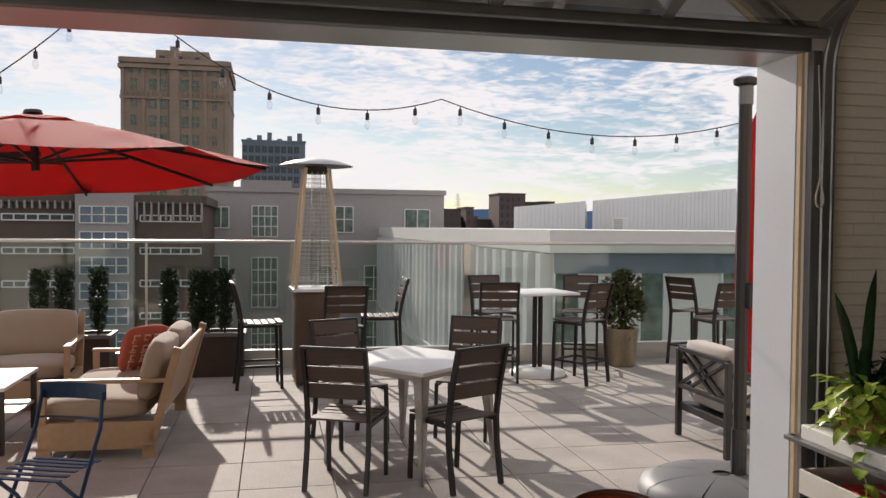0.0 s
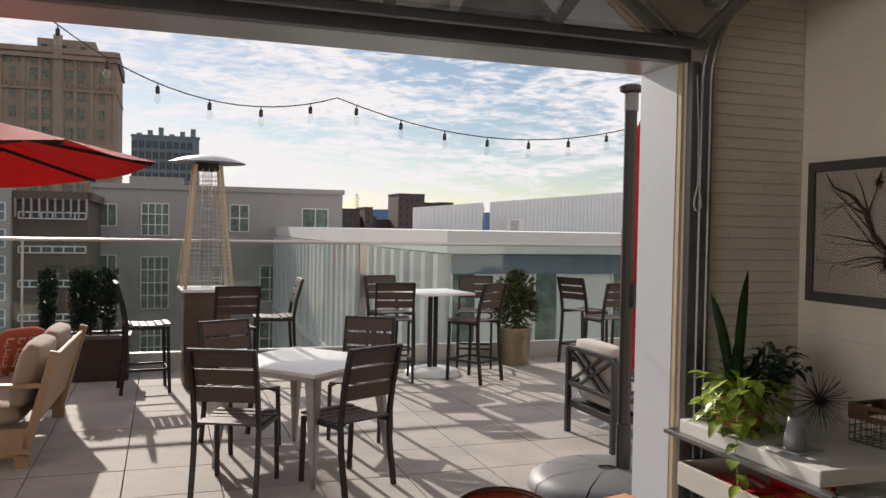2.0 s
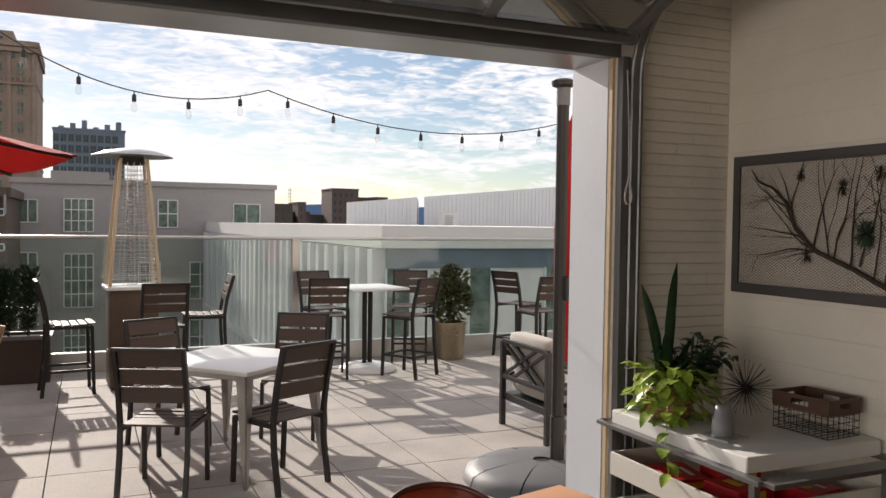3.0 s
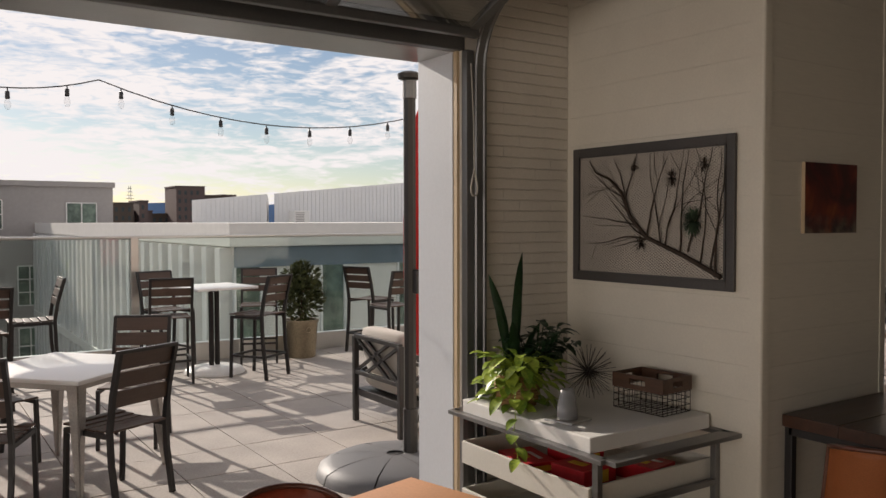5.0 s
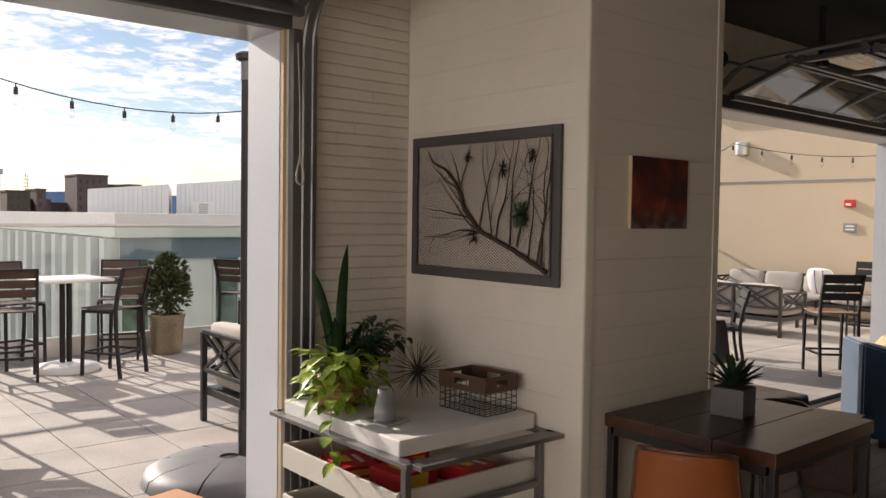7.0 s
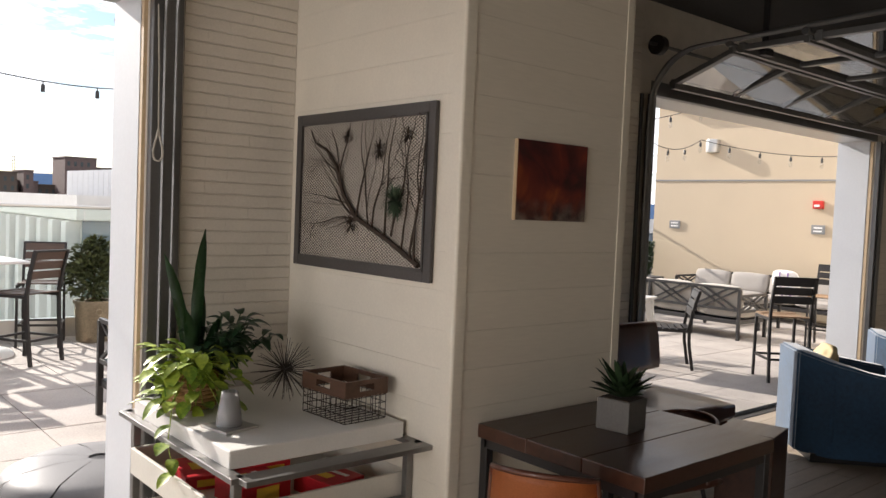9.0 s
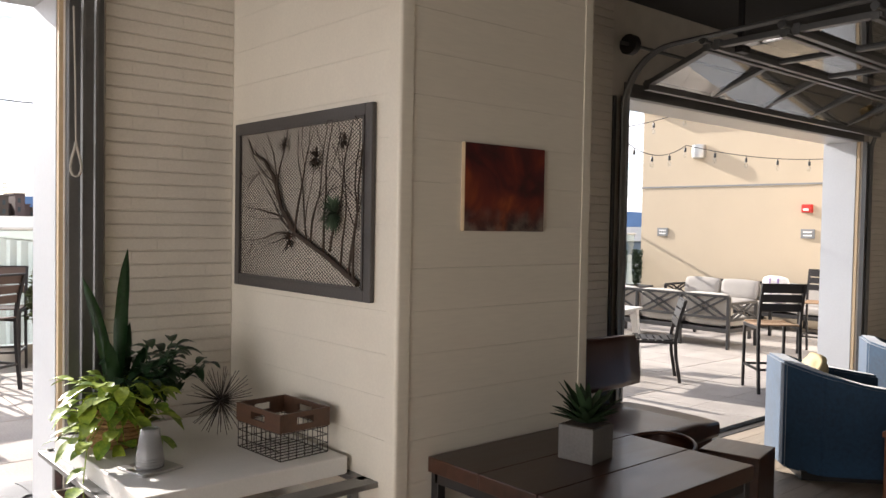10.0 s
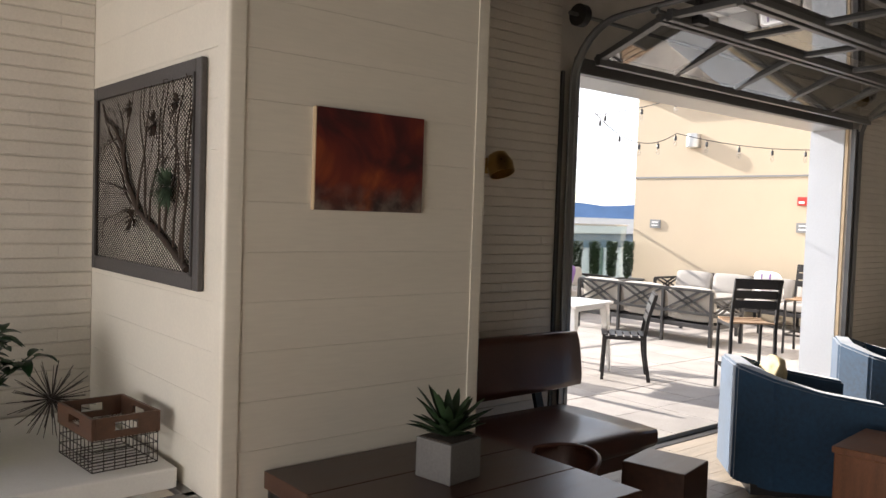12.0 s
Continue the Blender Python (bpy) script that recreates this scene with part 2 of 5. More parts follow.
M_velvet = mat("blue_velvet", (0.013, 0.05, 0.105), 0.75, 0, 0.35, 3, 40, 0.1, sheen=0.5)
M_leather = mat("brown_leather", (0.10, 0.036, 0.022), 0.35, 0, 0.3, 4, 150, 0.2, coat=0.15)
M_orange = mat("cognac_leather", (0.52, 0.17, 0.055), 0.45, 0, 0.15, 4, 180, 0.2)
M_russet = mat("russet_leather", (0.24, 0.065, 0.032), 0.45, 0, 0.15, 4, 180, 0.2)
M_walnut = mat("dark_walnut", (0.062, 0.026, 0.015), 0.33, 0, 0.35, 3, 50, 0.08, (1.0, 9, 9), coat=0.12)
M_redwood = mat("redwood_block", (0.20, 0.075, 0.03), 0.4, 0, 0.35, 3, 50, 0.1, (9, 9, 1))
M_rim = mat("stained_rim", (0.085, 0.04, 0.022), 0.5, 0, 0.35, 4, 70, 0.2, (8, 1, 8))
M_wire = mat("dark_wire", (0.06, 0.05, 0.045), 0.4, 0.7, 0.2)
M_slab = mat("pale_slab", (0.80, 0.78, 0.74), 0.5, 0, 0.05, 5, 120, 0.05)
M_trayw = mat("white_tray", (0.68, 0.65, 0.58), 0.5, 0, 0.05, 4, 80, 0.05)
M_cartm = mat("pewter_metal", (0.22, 0.215, 0.21), 0.38, 0.7, 0.12, 5, 120, 0.05)
M_redbox = mat("red_card", (0.55, 0.02, 0.03), 0.35, 0, 0.1)
M_yellow = mat("yellow_print", (0.85, 0.6, 0.06), 0.4, 0, 0.05)
M_leafd = mat("dark_leaf", (0.022, 0.06, 0.022), 0.4, 0, 0.4, 12, 60, 0.1, island=0.5)
# col2 is raised to yellow-green in place of light shining through the leaves
M_leafl = mat("pothos_leaf", (0.16, 0.30, 0.035), 0.42, 0, 0.35, 10, 60, 0.1, col2=(0.48, 0.58, 0.07), island=0.6)
M_cyp = mat("boxwood_leaf", (0.022, 0.045, 0.016), 0.5, 0, 0.4, 10, 60, 0.1, island=0.6)
M_bark = mat("bark", (0.09, 0.06, 0.04), 0.9, 0, 0.3, 10, 60, 0.5)
M_twig = mat("dry_branch", (0.045, 0.03, 0.021), 0.85, 0, 0.3, 10, 90, 0.5)
M_moss = mat("air_plant", (0.085, 0.13, 0.075), 0.8, 0, 0.4, island=0.4)
M_soil = mat("soil", (0.05, 0.035, 0.025), 0.95, 0, 0.3, 20, 90, 0.6)
M_potbrass = mat("aged_brass_pot", (0.36, 0.30, 0.21), 0.42, 0.7, 0.3, 4, 50, 0.15)
M_concrete = mat("concrete_pot", (0.15, 0.14, 0.13), 0.8, 0, 0.15, 6, 90, 0.25)
M_planter = mat("bronze_planter", (0.05, 0.035, 0.027), 0.55, 0.2, 0.2, 4, 60, 0.1)
M_wicker = mat("wicker", (0.38, 0.22, 0.09), 0.7, 0, 0.35, 8, 90, 0.3, island=0.5)
M_cover = mat("grey_base", (0.13, 0.13, 0.135), 0.55, 0, 0.1, 3, 120, 0.15)
M_stucco = mat("cream_stucco", (0.56, 0.46, 0.335), 0.9, 0, 0.06, 1.0, 80, 0.3)
M_brass = mat("brass_shade", (0.42, 0.27, 0.09), 0.3, 0.9, 0.1)


def painting_mat():
    """Swirled rust and copper paint that turns to smoky grey along the lower edge."""
    m = bpy.data.materials.new("copper_painting")
    m.use_nodes = True
    nt = m.node_tree
    bs = nt.nodes["Principled BSDF"]
    tc = nt.nodes.new("ShaderNodeTexCoord")
    n1 = nt.nodes.new("ShaderNodeTexNoise")
    n1.inputs["Scale"].default_value, n1.inputs["Detail"].default_value, n1.inputs["Distortion"].default_value = 4.2, 8, 0.9
    nt.links.new(tc.outputs["Object"], n1.inputs["Vector"])
    r1 = nt.nodes.new("ShaderNodeValToRGB")
    for pos, col in ((0.32, (0.012, 0.006, 0.006)), (0.45, (0.075, 0.010, 0.010)), (0.55, (0.15, 0.020, 0.012)), (0.64, (0.26, 0.055, 0.015)), (0.76, (0.48, 0.16, 0.05))):
        e = r1.color_ramp.elements.new(pos)
        e.color = (*col, 1)
    nt.links.new(n1.outputs["Fac"], r1.inputs["Fac"])
    n2 = nt.nodes.new("ShaderNodeTexNoise")
    n2.inputs["Scale"].default_value, n2.inputs["Detail"].default_value = 16.0, 6
    nt.links.new(tc.outputs["Object"], n2.inputs["Vector"])
    r2 = nt.nodes.new("ShaderNodeValToRGB")
    r2.color_ramp.elements[0].position, r2.color_ramp.elements[0].color = 0.40, (0.02, 0.02, 0.022, 1)
    r2.color_ramp.elements[1].position, r2.color_ramp.elements[1].color = 0.72, (0.30, 0.24, 0.19, 1)
    nt.links.new(n2.outputs["Fac"], r2.inputs["Fac"])
    sx = nt.nodes.new("ShaderNodeSeparateXYZ")
    nt.links.new(tc.outputs["Object"], sx.inputs[0])
    ad = nt.nodes.new("ShaderNodeMath")
    ad.operation = "MULTIPLY_ADD"
    ad.inputs[1].default_value = 0.35
    nt.links.new(n1.outputs["Fac"], ad.inputs[0])
    nt.links.new(sx.outputs["Z"], ad.inputs[2])
    mr = nt.nodes.new("ShaderNodeMapRange")
    mr.inputs["From Min"].default_value, mr.inputs["From Max"].default_value = 0.02, 0.12
    mr.inputs["To Min"].default_value, mr.inputs["To Max"].default_value = 0.85, 0.0
    nt.links.new(ad.outputs[0], mr.inputs["Value"])
    mx = nt.nodes.new("ShaderNodeMix")
    mx.data_type = "RGBA"
    nt.links.new(mr.outputs[0], mx.inputs[0])
    nt.links.new(r1.outputs["Color"], mx.inputs[6])
    nt.links.new(r2.outputs["Color"], mx.inputs[7])
    nt.links.new(mx.outputs[2], bs.inputs["Base Color"])
    bs.inputs["Roughness"].default_value = 0.35
    return m


M_copperart = painting_mat()
M_framew = mat("charcoal_wood", (0.07, 0.063, 0.06), 0.5, 0, 0.2, 4, 90, 0.2)
M_backing = mat("grey_backing", (0.66, 0.59, 0.51), 0.85, 0, 0.12, 3, 90, 0.1)
M_edgewood = mat("pale_edge", (0.55, 0.42, 0.27), 0.6, 0, 0.1)
M_signal = mat("red_signal", (0.6, 0.04, 0.03), 0.35, 0, 0.05)
M_plate = mat("grey_plate", (0.25, 0.25, 0.25), 0.5, 0.2, 0.05)
M_cupmat = mat("cup_plastic", (0.86, 0.86, 0.87), 0.25, 0, 0.03, 5, 50, 0.0, trans=0.8)
M_rope = mat("pull_rope", (0.5, 0.47, 0.42), 0.9, 0, 0.1, 30, 200, 0.3)
M_bronze = mat("bronze_cabinet", (0.12, 0.085, 0.06), 0.5, 0.5, 0.2, 4, 90, 0.05)
M_heatwood = mat("heater_post", (0.55, 0.42, 0.27), 0.45, 0.3, 0.1)

# ---- the setting ----
WY, WOUT, HEAD, CEIL = 3.78, 4.17, 2.65, 3.35


def structure(name, bm, material, label, category, smooth=None):
    return solid(name, bm, material, label, category, kind="structure", smooth=smooth)


def wall_with_doors():
    """The wall with its two door openings, as piers and lintels."""
    bm = B()
    for x0, x1, z0, z1 in ((-6, -1.6, -0.02, CEIL), (2.73, 6.73, -0.02, CEIL), (11.05, 15.4, -0.02, CEIL), (-1.6, 2.73, HEAD, CEIL), (6.73, 11.05, HEAD, CEIL)):
        add_box(bm, ((x0 + x1) / 2, (WY + WOUT) / 2, (z0 + z1) / 2), (x1 - x0, WOUT - WY, z1 - z0))
    return structure("wall_north", bm, M_mortar, "white painted wall with two wide door openings", "wall")


wall_n = wall_with_doors()
for x, sx in ((2.73, -1), (6.73, 1), (11.05, -1), (-1.6, 1)):
    structure("trim", box(min(x, x + sx * 0.02), max(x, x + sx * 0.02), WY + 0.06, WOUT + 0.03, 0, HEAD), M_reveal, "white painted metal lining of the door opening", "trim")
for x0, x1 in ((-1.58, 2.71), (6.75, 11.03)):
    structure("trim", box(x0, x1, WY + 0.06, WOUT + 0.03, HEAD - 0.02, HEAD), M_alu, "metal lining under the door lintel", "trim")
bm = B()
for y0, y1, z0, z1 in ((-5.2, WOUT, -0.02, 0.4), (-5.2, WOUT, 2.9, CEIL), (-5.2, -4.2, 0.4, 2.9), (3.2, WOUT, 0.4, 2.9)):
    add_box(bm, (-6.1, (y0 + y1) / 2, (z0 + z1) / 2), (0.2, y1 - y0, z1 - z0))
structure("wall_west", bm, M_board, "unseen cream side wall with a made-up window opening", "wall")
structure("wall_east", box(15.4, 15.8, -5.2, WOUT + 0.2, -0.02, CEIL), M_board, "plain cream end wall of the lounge", "wall")
structure("ceiling", box(-6.2, 15.8, -5.2, WOUT, CEIL, CEIL + 0.2), M_dark, "black painted ceiling", "ceiling")
floor = structure("floor", box(-6, 15.4, -5, 3.36, -0.06, -0.012), M_bed, "wood plank lounge floor", "floor")
terrace = structure("terrace", box(-9, 15.4, 3.36, 10.05, -0.12, -0.03), M_bed, "roof terrace laid with grey-tan square pavers", "terrace")
structure("terrace_slab", box(-9, 17, 3.36, 10.12, -0.9, -0.12), M_concrete, "concrete edge slab under the terrace", "slab")
structure("wall_terrace", box(15.4, 15.8, WOUT + 0.2, 9.75, -0.9, 4.0), M_stucco, "cream stucco wall closing the terrace", "wall")
structure("trim", box(15.2, 15.8, WOUT + 0.2, 9.8, 4.0, 4.35), M_stucco, "cream stucco cornice on the terrace wall", "trim")
structure("trim", box(15.385, 15.4, WOUT + 0.2, 9.752, 2.42, 2.45), M_plate, "dark reveal joint across the stucco wall", "trim")
# made-up window in the unseen west end, with a fill lamp in its opening
structure("wall_south", box(-6.2, 15.8, -5.2, -5.0, -0.02, CEIL), M_board, "plain cream wall opposite the terrace", "wall")
win = thing("window_1", pose(-6.1, 0, 0), "made-up unseen window with dark mullions", "window", kind="structure")
for k in range(5):
    y = -4.2 + 7.4 * k / 4
    part("mullion", box(-0.05, 0.05, y - 0.03, y + 0.03, 0.4, 2.9), M_door, win)
# added area lamp that brightens the lounge walls from the left
west_fill = new("west_fill_lamp", bpy.data.lights.new("west_fill_lamp", "AREA"))
west_fill.data.shape, west_fill.data.size, west_fill.data.size_y = "RECTANGLE", 7.2, 2.4
west_fill.data.energy, west_fill.data.color = 172, (1.0, 0.95, 0.88)
west_fill.matrix_basis = look((-5.9, -0.5, 1.65), (4, -0.5, 1.5))

# pilaster between the doors, clad in painted boards
PX0, PX1, PY = 3.52, 4.655, 2.42
pil = structure("wall_pilaster", box(PX0 + 0.02, PX1 - 0.02, PY + 0.02, WY, 0, CEIL), M_mortar, "wide pilaster clad in cream painted horizontal boards", "wall")
board_a = finish(add_box(B(), (0, 0, 0), (PX1 - PX0 - 0.13, 0.02, 0.1658), None, 0.0007), "board", M_board)
board_b = finish(add_box(B(), (0, 0, 0), (0.02, WY - PY - 0.064, 0.1659), None, 0.0006), "board", M_board)
for k in range(21):
    zc = 0.055 + k * 0.1665
    if zc > CEIL - 0.08:
        break
    for me, loc in ((board_a, ((PX0 + PX1) / 2, PY + 0.012, zc)), (board_b, (PX0 + 0.012, (WY + PY + 0.064) / 2, zc))):
        ob = new("board", me)
        ob.parent = pil
        ob.location = loc


def corner_board(x, sx):
    """An upright corner board of the pilaster with a rounded outer edge."""
    w, r = 0.064, 0.016
    prof = [(w, 0.012), (w, -0.003)] + [(r - r * math.sin(k / 6 * math.pi / 2), r - 0.003 - r * math.cos(k / 6 * math.pi / 2)) for k in range(7)] + [(0.0, w), (0.012, w), (0.012, 0.012)]
    bm = B()
    lo, hi = [[bm.verts.new((x + sx * p, PY + q, z)) for p, q in prof] for z in (0.0, CEIL)]
    for k in range(len(prof)):
        bm.faces.new((lo[k], lo[(k + 1) % len(prof)], hi[(k + 1) % len(prof)], hi[k]))
    bm.faces.new(lo)
    bm.faces.new(hi)
    part("corner_board", bm, M_board, pil, smooth=50)


corner_board(PX0 + 0.0005, 1)
corner_board(PX1 - 0.0005, -1)


def overhead_door(x0, x1, label):
    """A sectional door, raised: track up the jambs and back under the ceiling, glazed sections overhead."""
    d = thing("overhead_door", pose(0, 0, 0), label, "garage door")
    R = 0.42
    zt = 2.52
    yy = WY - 0.06
    for x, s in ((x0, -1), (x1, 1)):
        xt = x + s * 0.085
        pts = [(xt, yy, 0.02), (xt, yy, 0.8), (xt, yy, 1.6), (xt, yy, zt)]
        for k in range(1, 9):
            a = k / 8 * math.pi / 2
            pts.append((xt, yy - R + R * math.cos(a), zt + R * math.sin(a)))
        pts += [(xt, yy - R - 1.2, zt + R + 0.05), (xt, yy - R - 2.5, zt + R + 0.1)]
        bm = B()
        add_strip(bm, pts, (1, 0, 0), 0.055, 0.006)
        inner = [(p[0] - s * 0.027, p[1], p[2]) for p in pts]
        outer = [(p[0] + s * 0.027, p[1], p[2]) for p in pts]
        for line in (inner, outer):
            add_tube(bm, line, 0.011, 6)
        part("track", bm, M_track, d, "galvanised curved steel track", smooth=40)
        bm = B()
        add_box(bm, (x + s * 0.028, WY - 0.012, 1.32), (0.05, 0.07, 2.62), None, 0.004)
        part("jamb_angle", bm, M_door, d)
        bm = B()
        add_box(bm, (x + s * 0.145, WY - 0.012, 1.32), (0.03, 0.02, 2.6), None, 0.003)
        part("mounting_angle", bm, M_track, d)
        part("weather_strip", box(min(x, x - s * 0.018), max(x, x - s * 0.018), WY + 0.02, WY + 0.055, 0.0, HEAD), M_edgewood, d, "pale weather strip beside the track")
        bm = B()
        add_rod(bm, (x + s * 0.06, WY - 0.1, 2.99), (x + s * 0.12, WY - 0.1, 2.99), 0.075, n=20)
        part("cable_drum", bm, M_black, d)
    bm = B()
    add_rod(bm, (x0 - 0.2, WY - 0.1, 2.99), (x1 + 0.2, WY - 0.1, 2.99), 0.014, n=10)
    part("torsion_shaft", bm, M_track, d)
    # sections lying back under the ceiling
    y = WY - 0.14
    zb = 2.72
    tilt = 0.0
    n = 5
    sec = 0.56
    for k in range(n):
        a, b = y - k * sec, y - (k + 1) * sec + 0.012
        za, zb2 = (2.70 if k == 0 else 2.90 + 0.012 * k), 2.90 + 0.012 * (k + 1)
        bm = B()
        for yy2, zz in ((a - 0.035, za), (b + 0.035, zb2)):
            add_bar(bm, (x0 + 0.02, yy2, zz), (x1 - 0.02, yy2, zz), 0.045, 0.075, 0.004)
        nb = 5
        for i in range(nb + 1):
            xx = x0 + 0.055 + (x1 - x0 - 0.11) * i / nb
            add_bar(bm, (xx, a, za), (xx, b, zb2), 0.06, 0.04, 0.003)
        sct = part("section", bm, M_door, d)
        for i in range(nb):
            xa = x0 + 0.055 + (x1 - x0 - 0.11) * i / nb + 0.03
            xb = x0 + 0.055 + (x1 - x0 - 0.11) * (i + 1) / nb - 0.03
            bm = B()
            vs = [bm.verts.new(p) for p in ((xa, a - 0.06, za), (xb, a - 0.06, za), (xb, b + 0.06, zb2), (xa, b + 0.06, zb2))]
            bm.faces.new(vs)
            bmesh.ops.solidify(bm, geom=bm.faces[:], thickness=0.006)
            part("pane", bm, M_pane, sct)
        for s, x in ((1, x0 + 0.05), (-1, x1 - 0.05)):
            bm = B()
            add_rod(bm, (x, b, zb2 + 0.02), (x - s * 0.12, b, zb2 + 0.02), 0.012, n=8)
            add_rod(bm, (x - s * 0.10, b, zb2 + 0.02), (x - s * 0.13, b, zb2 + 0.02), 0.026, n=12)
            part("roller", bm, M_track, sct)
    bm = B()
    add_box(bm, ((x0 + x1) / 2, WY + 0.025, HEAD + 0.035), (x1 - x0 + 0.04, 0.06, 0.11), None, 0.004)
    part("bottom_rail", bm, M_door, d)
    return d


overhead_door(-1.6, 2.73, "raised glazed overhead door in dark metal")
overhead_door(6.73, 11.05, "raised glazed overhead door on curved track")
hang = thing("track_hanger", pose(7.0, 3.0, CEIL), "black steel hanger rod under the ceiling", "hanger")
part("rod", add_bar(B(), (0, 0, 0), (0, 0, -0.42), 0.035, 0.035, 0.003), M_black, hang)
part("bracket", add_box(B(), (0.02, 0, -0.44), (0.12, 0.06, 0.05), None, 0.005), M_black, hang)
rope = thing("pull_rope", pose(2.745, WY - 0.09, 2.45), "thin pale pull rope with a looped end", "rope")
part("cord", add_tube(B(), [(0, 0.02, 0.1), (0.002, 0, -0.2), (0.004, -0.004, -0.48)], 0.004, 6), M_rope, rope)
part("loop", add_tube(B(), [(0.004 + 0.028 * math.sin(a) * (1 - math.cos(a)) / 1.6, -0.004, -0.48 - 0.075 * (1 - math.cos(a))) for a in [k * math.tau / 16 for k in range(17)]], 0.0055, 6), M_rope, rope)

# rail of glass along the terrace edge
RY = 9.9
rail = thing("glass_railing", pose(0, RY, 0), "frameless glass terrace railing with a metal handrail", "railing", kind="structure")
part("handrail", box(-9, 15.4, -0.03, 0.03, 1.485, 1.525, 0.012), M_alu, rail, smooth=40)
part("base_shoe", box(-9, 15.4, -0.05, 0.05, -0.03, 0.22, 0.006), M_alu, rail)
for x in (-5.1, -1.42, 2.39, 6.2, 10.0, 13.8):
    part("post", box(x - 0.045, x + 0.045, -0.04, 0.04, 0.2, 1.5, 0.006) if x == 2.39 else box(x - 0.012, x + 0.012, -0.012, 0.012, 0.2, 1.49), M_alu, rail)
xs = [-9, -5.1, -3.26, -1.42, 0.48, 2.39, 4.3, 6.2, 8.1, 10.0, 11.9, 13.8, 15.38]
for a, b in zip(xs, xs[1:]):
    g = part("pane", box(a + 0.006, b - 0.006, -0.006, 0.006, 0.2, 1.49), M_glass, rail)
    g.visible_shadow = False

# ---- the town beyond ----
M_hotel = mat("tan_masonry", (0.27, 0.20, 0.15), 0.9, 0, 0.1, 0.3, 3, 0.1, col2=(0.38, 0.29, 0.22))
M_greyb = mat("grey_panel", (0.36, 0.33, 0.31), 0.85, 0, 0.08, 0.3, 4, 0.05)
M_brownb = mat("brown_panel", (0.115, 0.085, 0.066), 0.85, 0, 0.1, 0.3, 3, 0.05)
M_wing = mat("white_panel", (0.74, 0.72, 0.68), 0.7, 0, 0.05, 0.4, 4, 0.05)
M_metalw = mat("white_metal_cladding", (0.72, 0.71, 0.70), 0.6, 0.1, 0.04, 0.3, 4, 0.05)
M_winglass = mat("far_glass", (0.045, 0.06, 0.062), 0.3, 0.0, 0.4, 0.8, 3, 0.0)
M_greenglass = mat("green_glass", (0.05, 0.085, 0.07), 0.25, 0.0, 0.5, 0.8, 3, 0.0, col2=(0.20, 0.27, 0.21))
M_tower = mat("blue_grey_facade", (0.16, 0.20, 0.24), 0.5, 0.1, 0.2, 0.2, 2, 0.0)
M_rbrick = mat("far_brick", (0.15, 0.105, 0.095), 0.9, 0, 0.15, 0.1, 1, 0.0)
M_street = mat("street_asphalt", (0.06, 0.058, 0.055), 0.9, 0, 0.15, 0.05, 1, 0.1)
# the blue is distance haze put into the hill's base colour
M_hill = mat("haze_tinted_hill", (0.11, 0.19, 0.34), 1.0, 0, 0.15, 0.002, 0.02, 0.0)
G0 = -17.0
solid("ground", box(-4000, 4000, -4000, 4000, G0 - 1, G0), M_street, "asphalt streets far below the terrace", "ground", kind="structure")
solid("building_base", box(-9, 15.8, -5.2, 10.1, G0, -0.9), M_greyb, "lower storeys of the terrace building", "building", kind="structure")


def building(name, x0, x1, y0, y1, z1, wall, label, wins=(), glass=None, rim=0.4, frame=None, category="building"):
    """A block with a roof parapet and windows (x, z, width, height, mullions) on its south face."""
    b = thing(name, pose((x0 + x1) / 2, y0, G0), label, category)
    ox, oz = (x0 + x1) / 2, G0
    part("wall", box(x0 - ox, x1 - ox, 0, y1 - y0, 0, z1 - oz), wall, b)
    if rim:
        bm = B()
        for p, q in (((x0 - ox, 0), (x1 - ox, 0)), ((x1 - ox, 0), (x1 - ox, y1 - y0)), ((x0 - ox, 0), (x0 - ox, y1 - y0))):
            add_bar(bm, (*p, z1 - oz + rim / 2), (*q, z1 - oz + rim / 2), rim * 0.9, rim)
        part("roof", bm, wall, b)
    for wx, wz, ww, wh, nm, nr in wins:
        f = min(0.05 + ww * 0.02, 0.07)
        w = part("window", box(wx - ww / 2 - ox, wx + ww / 2 - ox, -0.03, 0.02, wz - wh / 2 - oz, wz + wh / 2 - oz), glass or M_winglass, b)
        for i in range(nm + 1):
            xx = wx - ww / 2 + ww * i / nm - ox
            part("window_bar", add_box(B(), (xx, -0.04, wz - oz), (f, 0.16, wh)), frame or wall, w)
        for i in range(nr + 1):
            zz = wz - wh / 2 + wh * i / nr - oz
            part("window_bar", add_box(B(), (wx - ox, -0.04, zz), (ww, 0.14, f)), frame or wall, w)
    return b


wins = []
for r in range(9):
    zz = 21.3 - r * 2.55
    for x in (-18.9, -16.3, -14.9, -12.0, -10.6, -8.0):
        wins.append((x, zz, 0.75 if x in (-18.9, -8.0) else 1.0, 1.5, 2, 2))
wins += [(x, 23.1, 0.7, 0.8, 1, 1) for x in (-19.4, -17.9, -16.2, -14.9, -11.9, -10.6, -8.9, -7.4)]
hotel = building("hotel_tower", -20.6, -6.1, 120, 136, 24.2, M_hotel, "tall tan masonry hotel with rows of paired windows", wins, M_greenglass, 0.7)
oh = Vector((-13.35, 120, G0))
part("cornice", box(-20.9 + 13.35, -5.8 + 13.35, -0.6, 16.3, 40.4, 40.9), M_hotel, hotel)
part("belt_course", box(-20.7 + 13.35, -6.0 + 13.35, -0.3, 16.1, 36.2, 36.6), M_hotel, hotel)
